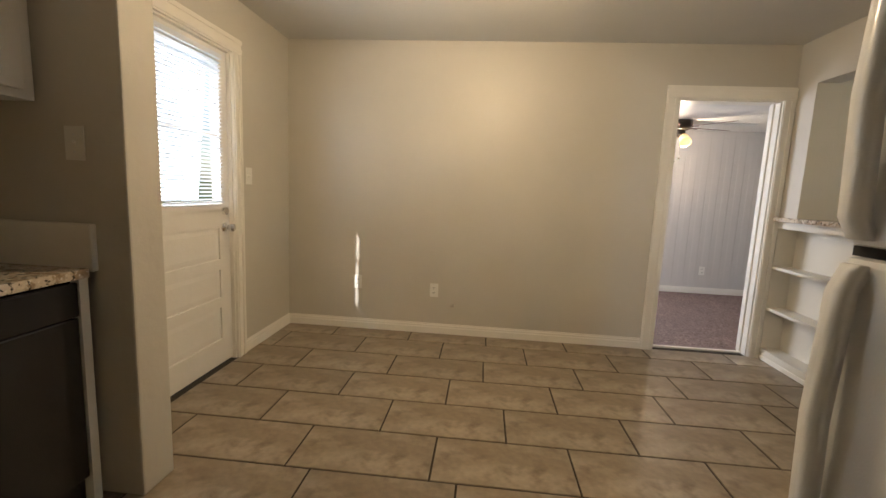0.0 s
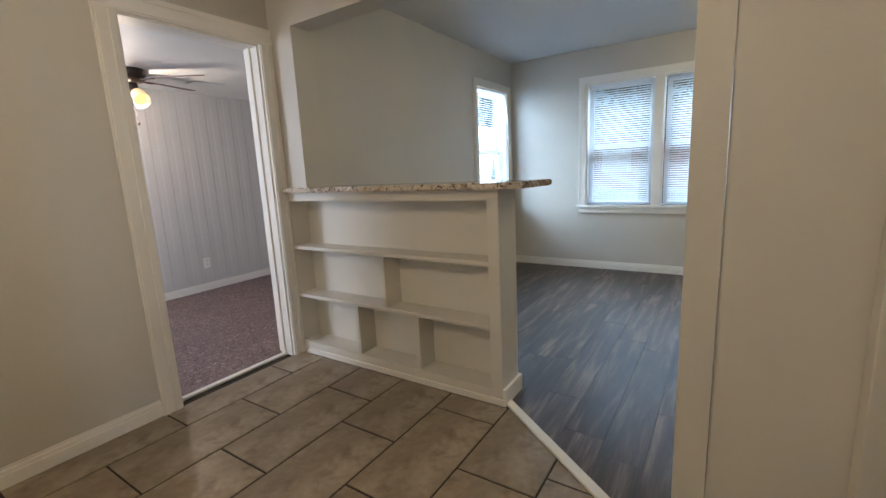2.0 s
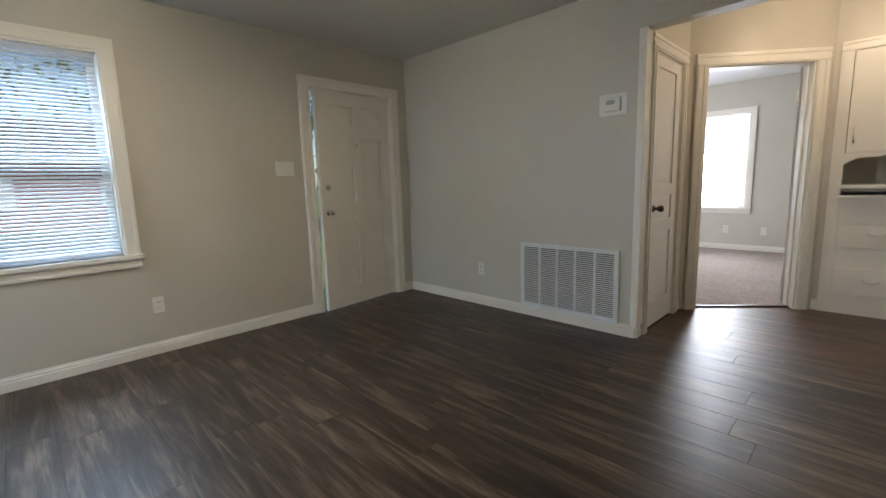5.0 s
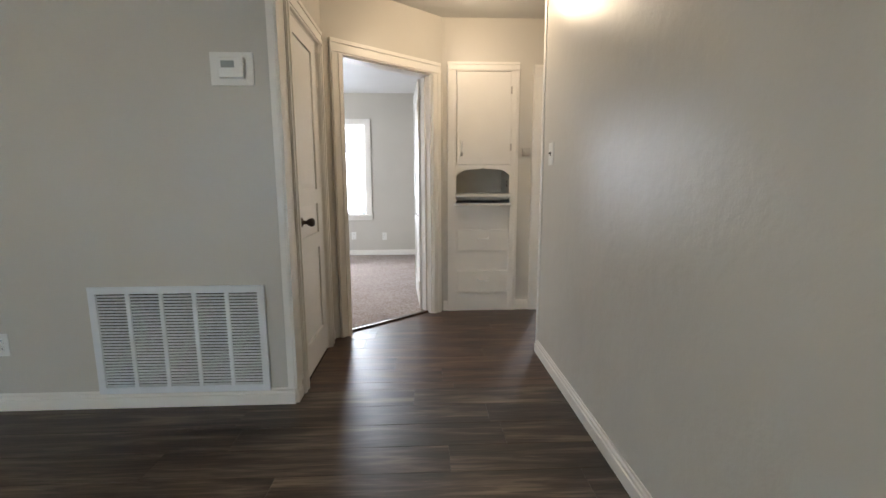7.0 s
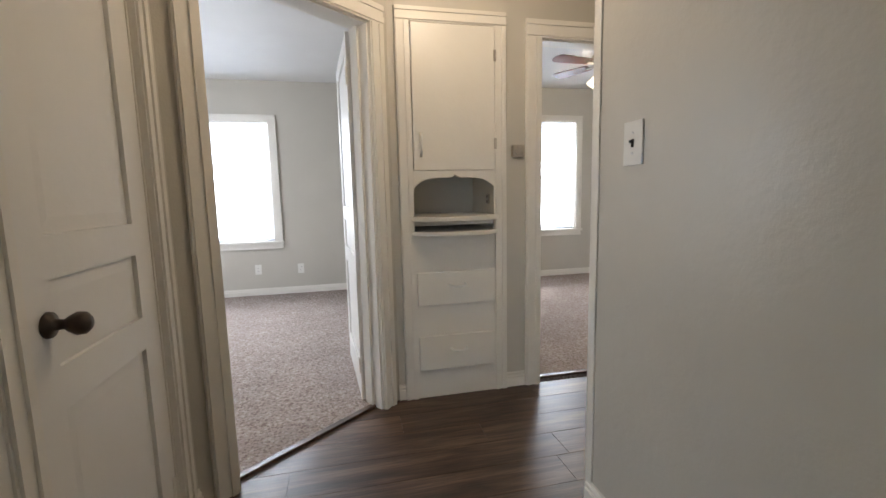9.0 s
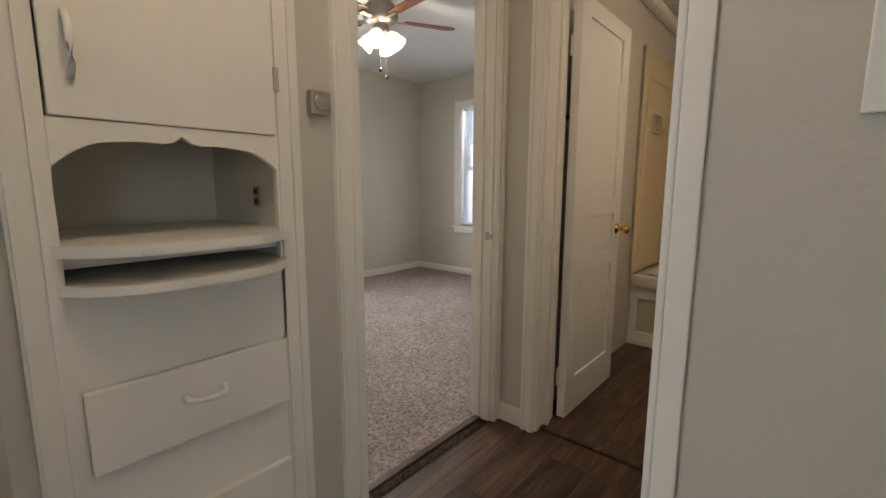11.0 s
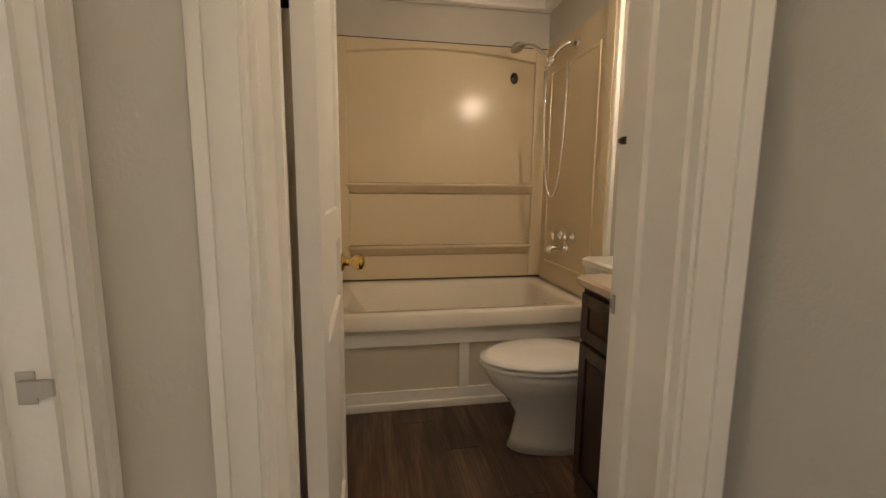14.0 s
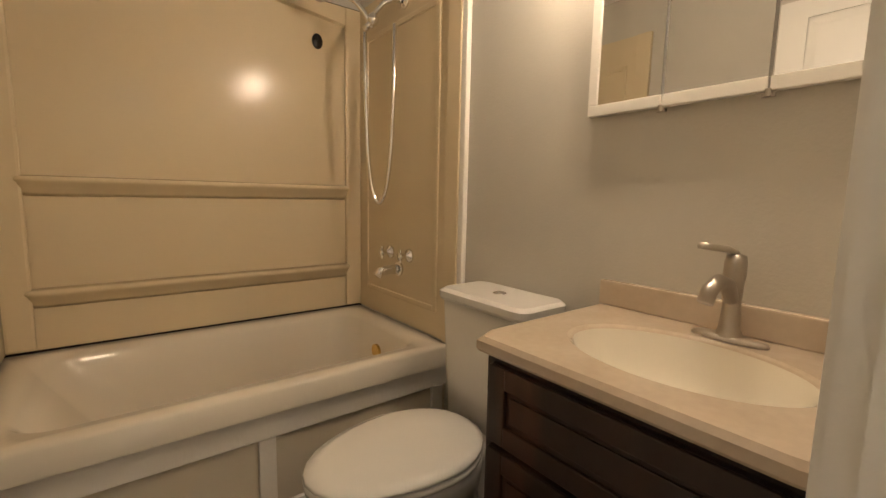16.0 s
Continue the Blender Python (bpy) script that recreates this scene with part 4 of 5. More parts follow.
kl = thing("kitchen_ceiling_light", (0.3, 2.35, 2.44), "round frosted ceiling light, lit", "ceiling light")
bm = B(); lathe(bm, [(0, -0.0005), (0.15, -0.0005), (0.15, -0.025), (0.14, -0.03)]); part("base", bm, PAINTED_METAL, kl, local=True)
bm = B(); lathe(bm, [(0.138, -0.03), (0.12, -0.07), (0.07, -0.1), (0, -0.11)]); smooth(bm); part("diffuser", bm, SHADE_WHITE, kl, local=True)
bulb("kitchen_bulb", (0.3, 2.35, 2.22), 41, (1.0, 0.74, 0.44), 0.12)

# ---- back room ----
ceiling_fan("ceiling_fan", (2.53, 5.55, 2.16), 15, "red-brown ceiling fan with a lit globe in the back room", BRONZE, CHERRY, SHADE, 0.07, 5, 3)
bulb("back_room_bulb", (2.53, 5.55, 1.82), 16, (1.0, 0.8, 0.6), 0.05)
plate("wall_outlet", (3.29, 6.232, 0.32), 0, 0.072, 0.118, "outlet", "white outlet on the panelled wall")
bm = B(); box(bm, 3.1, 3.4, 5.6, 5.75, 2.150, 2.1595, 0.002); solid("ceiling_vent", bm, PAINTED_METAL, "small white ceiling vent", "vent", "thing")

# ---- living room ----
ceiling_fan("ceiling_fan", (4.12, 1.17, 2.445), 38, "dark-bladed ceiling fan with lit amber tulip shades", BRONZE, BRONZE, SHADE, 0.17, 5, 4, 0.66)
bulb("living_bulb", (4.12, 1.17, 2.06), 35, (1.0, 0.84, 0.56), 0.05)
plate("wall_outlet", (5.875, 1.10, 0.36), -90, 0.072, 0.118, "outlet", "white outlet under the front window")
plate("light_switch", (5.875, 0.06, 1.33), -90, 0.165, 0.12, "3", "white triple switch plate beside the front door")
plate("wall_outlet", (4.86, -1.33, 0.35), 180, 0.072, 0.118, "outlet", "white outlet on the living room wall")
bm = B(); cyl(bm, (5.0, -1.33, 1.0), (5.0, -1.322, 1.0), 0.05, seg=24); solid("round_wall_plate", bm, PAINT, "round painted cover plate on the wall", "cover plate", "thing")
th = thing("thermostat", (3.625, -1.33, 1.675), "white thermostat on a wide backing plate", "thermostat", 180)
bm = B(); box(bm, -0.10, 0.10, -0.008, -0.0005, -0.075, 0.075, 0.004); part("backing_plate", bm, PLASTIC, th, local=True)
bm = B(); box(bm, -0.055, 0.06, -0.03, -0.008, -0.045, 0.048, 0.006); bd_ = part("body", bm, PLASTIC, th, local=True)
bm = B(); box(bm, -0.04, 0.02, -0.0315, -0.0295, 0.0, 0.03); part("screen", bm, shader("grey_display", (0.30, 0.32, 0.30), 0.25, grain=(9, 0.05)), bd_, local=True)
gr = thing("return_air_grille", (3.975, -1.33, 0.36), "large white return-air grille with five columns of louvres", "air grille", 180)
GW, GH = 0.86, 0.56
bm = B()
for x0, x1, z0, z1 in ((-GW / 2, GW / 2, -GH / 2, -GH / 2 + 0.035), (-GW / 2, GW / 2, GH / 2 - 0.035, GH / 2), (-GW / 2, -GW / 2 + 0.035, -GH / 2 + 0.035, GH / 2 - 0.035), (GW / 2 - 0.035, GW / 2, -GH / 2 + 0.035, GH / 2 - 0.035)):
    box(bm, x0, x1, -0.016, -0.0005, z0, z1)
part("frame", bm, PAINTED_METAL, gr, local=True)
# black sheet painted as the shade of the duct behind the louvres
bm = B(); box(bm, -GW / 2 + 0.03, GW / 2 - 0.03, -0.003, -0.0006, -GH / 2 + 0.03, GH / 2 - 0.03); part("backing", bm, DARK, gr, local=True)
cw = (GW - 0.07 - 4 * 0.018) / 5
for i in range(4):
    x = -GW / 2 + 0.035 + (i + 1) * cw + i * 0.018
    bm = B(); box(bm, x, x + 0.018, -0.014, -0.003, -GH / 2 + 0.035, GH / 2 - 0.035); part("mullion", bm, PAINTED_METAL, gr, local=True)
bm = B(); loft(bm, [[(x, -0.004, 0.007), (x, -0.013, 0.0), (x, -0.0145, 0.0015), (x, -0.0055, 0.0085)] for x in (0, cw)])
lv = mesh_of("louvre", bm, PAINTED_METAL)
for c in range(5):
    for k in range(31):
        o = new("louvre", lv)
        o.parent = gr
        o.location = (-GW / 2 + 0.035 + c * (cw + 0.018), 0, -GH / 2 + 0.037 + k * 0.0157)

# ---- hall ----
cab = thing("linen_cabinet", (2.22, -2.97, 0), "white built-in linen cabinet with an open niche, curved shelves and drawers", "cabinet")
CX0, CX1 = 1.985, 2.455
bm = B(); box(bm, 1.96, 1.98, -3.40, -2.971, 0, 2.09); box(bm, 2.46, 2.48, -3.40, -2.971, 0, 2.09); box(bm, 1.96, 2.48, -3.42, -3.40, 0, 2.09); box(bm, 1.98, 2.46, -3.40, -2.98, 1.345, 1.36); box(bm, 1.98, 2.46, -3.40, -2.98, 1.0, 1.03); part("carcass", bm, SHELF, cab)
I4 = Matrix.Identity(4)
MC = Matrix.Translation((2.53, -2.97, 0)) @ pose(0, 0, 0, 0, 0, 180)
bm = B(); casing_board(bm, MC, 0.0, 0.075, 0, 2.075); part("stile", bm, WHITE, cab)
bm = B(); casing_board(bm, MC, 0.538, 0.613, 0, 2.075); part("stile", bm, WHITE, cab)
bm = B(); casing_board(bm, MC, 0.0, 0.613, 2.075, 2.15, upright=False); part("head_rail", bm, WHITE, cab)
bm = B(); box(bm, CX0 + 0.005, CX1 - 0.005, -2.965, -2.943, 1.305, 2.07, 0.004); cdr = part("door", bm, WHITE, cab)
bm = B(); tube(bm, [(2.41, -2.943, 1.50), (2.41, -2.915, 1.48), (2.41, -2.912, 1.44), (2.41, -2.915, 1.40), (2.41, -2.943, 1.38)], 0.007, 8); smooth(bm); part("handle", bm, PLASTIC, cdr)
for z in (1.45, 1.92):
    bm = B(); box(bm, CX0 - 0.006, CX0 + 0.008, -2.944, -2.938, z - 0.03, z + 0.03); part("hinge", bm, STEEL, cdr)
bm = B()
N = 24
top, front_y, back_y = 1.303, -2.948, -2.968
def low(u):
    v = abs(2 * u - 1)
    if v > 0.55:
        return 1.262 - 0.055 * ((v - 0.55) / 0.45) ** 2
    if v < 0.10:
        return 1.265 + 0.018 * (1 - v / 0.10)
    return 1.262 + 0.004 * math.sin((v - 0.1) / 0.45 * math.pi)
xs_ = [CX0 + (CX1 - CX0) * i / N for i in range(N + 1)]
loft(bm, [[(x, front_y, low(i / N)), (x, front_y, top), (x, back_y, top), (x, back_y, low(i / N))] for i, x in enumerate(xs_)])
part("scalloped_valance", bm, WHITE, cab)
def curved_shelf(z0, z1):
    out = [(1.978, -3.39), (1.978, -2.95)]
    for i in range(13):
        u = i / 12
        x = 1.968 + 0.504 * u
        out.append((x, -2.945 + 0.11 * (1 - abs(2 * u - 1) ** 3.5)))
    out += [(2.462, -2.95), (2.462, -3.39)]
    bm = B(); prism(bm, out, z0, z1)
    return bm
part("curved_shelf", curved_shelf(1.030, 1.053), WHITE, cab)
part("curved_shelf", curved_shelf(0.952, 0.972), WHITE, cab)
bm = B(); box(bm, CX0, CX1, -2.968, -2.95, 0.742, 0.951); part("fascia", bm, WHITE, cab)
bm = B(); box(bm, CX0, CX1, -2.968, -2.954, 0.0, 0.742); part("lower_fascia", bm, WHITE, cab)
for z0, z1 in ((0.55, 0.74), (0.17, 0.37)):
    bm = B(); box(bm, CX0 + 0.012, CX1 - 0.005, -2.953, -2.934, z0, z1, 0.004); dr = part("drawer", bm, WHITE, cab)
    bm = B(); zc = (z0 + z1) / 2 + 0.02
    tube(bm, [(2.175, -2.934, zc), (2.178, -2.912, zc - 0.004), (2.20, -2.903, zc - 0.008), (2.24, -2.903, zc - 0.008), (2.262, -2.912, zc - 0.004), (2.265, -2.934, zc)], 0.007, 8); smooth(bm); part("handle", bm, PLASTIC, dr)
nt_ = thing("niche_outlet", (1.983, -3.08, 1.14), "old exposed outlet on the niche side", "outlet")
bm = B(); box(bm, 1.9805, 1.99, -3.10, -3.06, 1.11, 1.17, 0.003); part("body", bm, STEEL, nt_)
for z in (1.125, 1.155):
    bm = B(); box(bm, 1.99, 1.994, -3.09, -3.07, z - 0.008, z + 0.008, 0.002); part("socket", bm, BRONZE, nt_)
dbell = thing("door_chime_button", (1.848, -2.97, 1.41), "old square metal call button on the hall wall", "call button", 180)
bm = B(); box(bm, -0.034, 0.034, -0.03, -0.0005, -0.034, 0.034, 0.008); part("housing", bm, STEEL, dbell, local=True)
bm = B(); lathe(bm, [(0.024, 0.03), (0.024, 0.034), (0.018, 0.036), (0.01, 0.034), (0, 0.037)], pose(0, 0, 0, 90, 0, 0), 18); smooth(bm); part("dial", bm, STEEL, dbell, local=True)
plate("light_switch", (1.975, -1.758, 1.313), 90, 0.085, 0.13, "1", "white switch plate with a black toggle on patched plaster")
hl = thing("hall_ceiling_light", (2.3, -2.2, 2.5), "small warm hall ceiling light, lit", "ceiling light")
bm = B(); lathe(bm, [(0, -0.0005), (0.1, -0.0005), (0.1, -0.02), (0.09, -0.025)]); part("base", bm, BRASS, hl, local=True)
bm = B(); lathe(bm, [(0.09, -0.025), (0.1, -0.05), (0.08, -0.08), (0, -0.095)]); smooth(bm); part("diffuser", bm, SHADE, hl, local=True)
bulb("hall_bulb", (2.3, -2.2, 2.33), 16, WARM, 0.08)

# ---- bedrooms ----
ceiling_fan("ceiling_fan", (0.42, -4.3, 2.55), 8, "brushed nickel ceiling fan with cherry blades and lit glass shades", STEEL, CHERRY, SHADE_WHITE, 0.21, 5, 4, 0.56)
bulb("bedroom_bulb", (0.42, -4.3, 2.08), 26, (1.0, 0.85, 0.65), 0.05)
bm = B(); box(bm, 0.9, 1.2, -3.75, -3.6, 2.540, 2.5495, 0.002); solid("ceiling_vent", bm, PAINTED_METAL, "white ceiling vent in the bedroom", "vent", "thing")
plate("wall_outlet", (3.87, -6.1, 0.32), 180, 0.072, 0.118, "outlet", "white outlet low on the bedroom wall")
plate("wall_outlet", (3.38, -6.1, 0.31), 180, 0.072, 0.118, "outlet", "white outlet low on the bedroom wall")
bm = B(); box(bm, 0.9235, 0.926, -3.005, -2.985, 0.915, 0.955, 0.001); box(bm, 0.926, 0.931, -3.0, -2.965, 0.925, 0.945); solid("strike_plate", bm, STEEL, "metal strike plate on the door jamb", "strike plate", "thing")

# ---- bathroom ----
def rounded(x0, x1, y0, y1, r, z, n=6):
    out = []
    for cx, cy, a0 in ((x1 - r, y1 - r, 0), (x0 + r, y1 - r, 90), (x0 + r, y0 + r, 180), (x1 - r, y0 + r, 270)):
        for i in range(n + 1):
            a = radians(a0 + 90 * i / n)
            out.append((cx + r * math.cos(a), cy + r * math.sin(a), z))
    return out

TY0, TY1, TX0, TX1 = -2.818, -1.352, -1.497, -0.66
RIM = 0.53
tub = thing("bathtub", (-1.08, -2.08, 0), "bone-coloured alcove bathtub with a wide rim", "bathtub")
bm = B()
loft(bm, [rounded(TX0, TX1, TY0, TY1, 0.012, RIM - 0.085), rounded(TX0, TX1, TY0, TY1, 0.012, RIM - 0.012), rounded(TX0 + 0.012, TX1 - 0.012, TY0 + 0.01, TY1 - 0.01, 0.01, RIM),
          rounded(TX0 + 0.075, TX1 - 0.085, TY0 + 0.09, TY1 - 0.085, 0.12, RIM - 0.004), rounded(TX0 + 0.09, TX1 - 0.10, TY0 + 0.11, TY1 - 0.10, 0.12, RIM - 0.03),
          rounded(TX0 + 0.12, TX1 - 0.13, TY0 + 0.26, TY1 - 0.13, 0.12, RIM - 0.25), rounded(TX0 + 0.16, TX1 - 0.17, TY0 + 0.36, TY1 - 0.16, 0.12, 0.14), rounded(TX0 + 0.24, TX1 - 0.25, TY0 + 0.46, TY1 - 0.25, 0.1, 0.12)], cap0=False)
smooth(bm)
part("basin", bm, TUBMAT, tub)
bm = B(); cyl(bm, (-1.08, -1.474, 0.40), (-1.08, -1.487, 0.40), 0.035, seg=20); part("overflow_cover", bm, BRASS, tub)
bm = B(); cyl(bm, (-1.08, -1.75, 0.12), (-1.08, -1.75, 0.124), 0.03, seg=16); part("drain", bm, CHROME, tub)
ap = thing("tub_apron", (-0.69, -2.08, 0), "greige painted panelled board apron under the tub rim", "tub apron")
bm = B(); box(bm, -0.72, -0.70, TY0, TY1, 0, RIM - 0.086); part("board", bm, APRON, ap)
bm = B(); box(bm, -0.70, -0.685, TY0, TY1, 0.35, RIM - 0.087, 0.003); part("top_rail", bm, WHITE, ap)
bm = B(); box(bm, -0.70, -0.685, TY0, TY1, 0.0, 0.10, 0.003); part("bottom_rail", bm, WHITE, ap)
for y in (TY0, -2.13, -1.43):
    bm = B(); box(bm, -0.70, -0.685, y, y + 0.055, 0.10, 0.35, 0.003); part("stile", bm, WHITE, ap)
bm = B(); box(bm, -0.685, -0.668, TY0, TY1, 0.0, 0.045, 0.008); part("base_moulding", bm, WHITE, ap)

sur = thing("tub_surround", (-1.45, -2.08, RIM), "almond acrylic tub surround with moulded shelves", "tub surround")
ST = 2.115
bm = B(); box(bm, -1.499, -1.487, TY0, TY1, RIM + 0.008, ST); part("back_panel", bm, SURROUND, sur)
bm = B()
for x0, y0, y1, z0, z1 in ((-1.4865, TY0 + 0.012, TY0 + 0.10, RIM + 0.012, ST - 0.004), (-1.4865, TY1 - 0.10, TY1 - 0.012, RIM + 0.012, ST - 0.004)):
    box(bm, x0, x0 + 0.022, y0, y1, z0, z1, 0.01)
for i in range(14):
    u0, u1 = i / 14, (i + 1) / 14
    ya, yb = TY0 + 0.10 + (TY1 - TY0 - 0.2) * u0, TY0 + 0.10 + (TY1 - TY0 - 0.2) * u1
    za, zb = ST - 0.10 + 0.05 * math.sin(math.pi * u0), ST - 0.10 + 0.05 * math.sin(math.pi * u1)
    loft(bm, [[(-1.4865, ya, za), (-1.466, ya, za + 0.008), (-1.4645, ya, ST - 0.008), (-1.4865, ya, ST - 0.004)], [(-1.4865, yb, zb), (-1.466, yb, zb + 0.008), (-1.4645, yb, ST - 0.008), (-1.4865, yb, ST - 0.004)]], i == 0, i == 13)
part("raised_border", bm, SURROUND, sur)
for z in (1.185, 0.76):
    bm = B()
    ya, yb = TY0 + 0.07, TY1 - 0.07
    prof = [(-1.4865, -0.06), (-1.472, -0.045), (-1.45, -0.012), (-1.437, -0.004), (-1.435, 0.006), (-1.445, 0.013), (-1.4865, 0.018)]
    ends = ((ya, 0.2), (ya + 0.03, 0.9), (ya + 0.06, 1), (yb - 0.06, 1), (yb - 0.03, 0.9), (yb, 0.2))
    loft(bm, [[(-1.4865 + (x + 1.4865) * k, y, z + dz * (0.5 + 0.5 * k)) for x, dz in prof] for y, k in ends]); smooth(bm)
    part("moulded_shelf", bm, SURROUND, sur)
for y0, y1, sgn in ((TY1 - 0.012, TY1, -1), (TY0, TY0 + 0.012, 1)):
    bm = B(); box(bm, -1.486, -0.615, y0, y1, RIM + 0.008, ST); box(bm, -0.70, -0.615, y0 + (0 if sgn > 0 else -0.012), y1 + (0.012 if sgn > 0 else 0), RIM + 0.008, ST, 0.005)
    part("end_panel", bm, SURROUND, sur)
    yy = y0 if sgn < 0 else y1
    bm = B()
    box(bm, -1.40, -1.375, yy - 0.007, yy + 0.007, RIM + 0.12, ST - 0.16, 0.005); box(bm, -0.78, -0.755, yy - 0.007, yy + 0.007, RIM + 0.12, ST - 0.16, 0.005)
    box(bm, -1.375, -0.78, yy - 0.007, yy + 0.007, RIM + 0.12, RIM + 0.145, 0.005); box(bm, -1.375, -0.78, yy - 0.007, yy + 0.007, ST - 0.185, ST - 0.16, 0.005)
    part("moulded_frame", bm, SURROUND, sur)
bm = B(); box(bm, -1.496, -1.486, TY0, TY1, RIM - 0.003, RIM + 0.008); part("caulk_line", bm, DARK, sur)
# dark strip painted as the shaded gap above the panel
bm = B(); box(bm, -1.4995, -1.490, TY0, TY1, ST, ST + 0.007); part("top_gap", bm, DARK, sur)
bm = B(); box(bm, -0.615, -0.585, -1.372, -1.3475, RIM - 0.52, 2.35, 0.006); solid("trim_surround", bm, WHITE, "white painted strip at the edge of the tub surround", "trim")
bm = B(); ball(bm, (-1.4835, -1.595, 1.915), 0.032, (0.35, 0.9, 1.2), 14); solid("wall_hole_cap", bm, BLACK, "black oval cap on the tub surround", "cap", "thing")
sd = thing("soap_dish", (-0.98, -2.80, 1.62), "grey and chrome soap holder on the surround", "soap dish")
bm = B(); box(bm, -1.06, -0.90, -2.806, -2.785, 1.56, 1.70, 0.006); part("plate", bm, STEEL, sd)
bm = B(); box(bm, -1.05, -0.91, -2.785, -2.74, 1.57, 1.59, 0.004); part("tray", bm, CHROME, sd)

sh = thing("shower_fitting", (-1.03, -1.36, 2.0), "chrome shower arm with a hand shower and hose", "shower")
bm = B(); lathe(bm, [(0, 0), (0.034, 0), (0.03, 0.01), (0.012, 0.016)], Matrix.Translation((-1.03, -1.3645, 2.02)) @ pose(0, 0, 0, 90, 0, 0), 18); smooth(bm); part("flange", bm, CHROME, sh)
bm = B(); tube(bm, [(-1.03, -1.37, 2.02), (-1.04, -1.42, 2.02), (-1.06, -1.46, 1.995), (-1.08, -1.50, 1.94)], 0.011, 10); smooth(bm); part("shower_arm", bm, CHROME, sh)
bm = B(); ball(bm, (-1.08, -1.50, 1.925), 0.026, (1, 1, 1.1), 12); cyl(bm, (-1.08, -1.50, 1.92), (-1.10, -1.53, 1.88), 0.014, seg=12); smooth(bm); part("diverter", bm, CHROME, sh)
bm = B(); tube(bm, [(-1.085, -1.50, 1.89), (-1.10, -1.53, 1.95), (-1.13, -1.56, 2.0), (-1.17, -1.60, 2.035), (-1.21, -1.64, 2.045)], 0.012, 10); smooth(bm); hs = part("hand_shower", bm, CHROME, sh)
bm = B(); lathe(bm, [(0, 0.02), (0.03, 0.018), (0.045, 0.0), (0.046, -0.012), (0.04, -0.016), (0, -0.017)], Matrix.Translation((-1.235, -1.665, 2.04)) @ pose(0, 0, 0, 18, -18, 0), 20); smooth(bm); part("spray_head", bm, STEEL, hs)
bm = B()
pts = []
for i in range(41):
    u = i / 40
    s = math.sin(math.pi * u)
    x = -1.10 + 0.09 * u - 0.02 * math.sin(2 * math.pi * u)
    y = -1.53 + 0.10 * u
    zz = 1.87 - 0.75 * (s ** 0.55) if u < 0.5 else 1.905 - 0.785 * (s ** 0.55)
    pts.append((x, y, zz))
tube(bm, pts, 0.0095, 8); smooth(bm); part("hose", bm, CHROME, sh)
fa = thing("tub_faucet", (-1.06, -1.36, 0.80), "chrome tub spout with two cross handles", "faucet")
bm = B(); tube(bm, [(-1.06, -1.364, 0.80), (-1.06, -1.42, 0.80), (-1.06, -1.47, 0.795), (-1.06, -1.49, 0.775)], 0.022, 14); smooth(bm); part("spout", bm, CHROME, fa)
bm = B(); lathe(bm, [(0, 0), (0.036, 0), (0.034, 0.008), (0.022, 0.012)], Matrix.Translation((-1.06, -1.3645, 0.80)) @ pose(0, 0, 0, 90, 0, 0), 18); part("spout_flange", bm, CHROME, fa)
for x in (-1.14, -0.97):
    bm = B(); lathe(bm, [(0, 0), (0.034, 0), (0.03, 0.01), (0.014, 0.018), (0.012, 0.045), (0.018, 0.05), (0.018, 0.06), (0, 0.064)], Matrix.Translation((x, -1.3645, 0.875)) @ pose(0, 0, 0, 90, 0, 0), 18); smooth(bm); h_ = part("handle", bm, CHROME, fa)
    bm = B(); cyl(bm, (x - 0.03, -1.415, 0.875), (x + 0.03, -1.415, 0.875), 0.006, seg=10); cyl(bm, (x, -1.415, 0.845), (x, -1.415, 0.905), 0.006, seg=10); part("cross_bar", bm, CHROME, h_)

wc = thing("toilet", (-0.28, -1.75, 0), "white two-piece toilet with a closed lid", "toilet")
TC = -0.28
def egg(cy, rx, rf, rb, z, n=28):
    return [(TC + rx * math.sin(2 * math.pi * i / n), cy - (rf if math.cos(2 * math.pi * i / n) > 0 else rb) * math.cos(2 * math.pi * i / n), z) for i in range(n)]
bm = B()
loft(bm, [egg(-1.72, 0.115, 0.27, 0.22, 0.0), egg(-1.72, 0.105, 0.25, 0.22, 0.05), egg(-1.74, 0.10, 0.21, 0.2, 0.16), egg(-1.76, 0.125, 0.24, 0.2, 0.24), egg(-1.79, 0.165, 0.28, 0.22, 0.31), egg(-1.80, 0.185, 0.30, 0.23, 0.37), egg(-1.80, 0.18, 0.30, 0.23, 0.395)]); smooth(bm)
part("bowl", bm, PORCELAIN, wc)
bm = B(); loft(bm, [egg(-1.80, 0.18, 0.315, 0.22, 0.398), egg(-1.80, 0.19, 0.325, 0.22, 0.402), egg(-1.80, 0.19, 0.325, 0.22, 0.412), egg(-1.80, 0.182, 0.315, 0.215, 0.417)]); smooth(bm); part("seat", bm, PORCELAIN, wc)
bm = B(); loft(bm, [egg(-1.80, 0.182, 0.318, 0.222, 0.421), egg(-1.80, 0.19, 0.326, 0.222, 0.426), egg(-1.80, 0.188, 0.322, 0.22, 0.436), egg(-1.80, 0.16, 0.28, 0.2, 0.446), egg(-1.80, 0.06, 0.12, 0.1, 0.449)]); smooth(bm); part("lid", bm, PORCELAIN, wc)
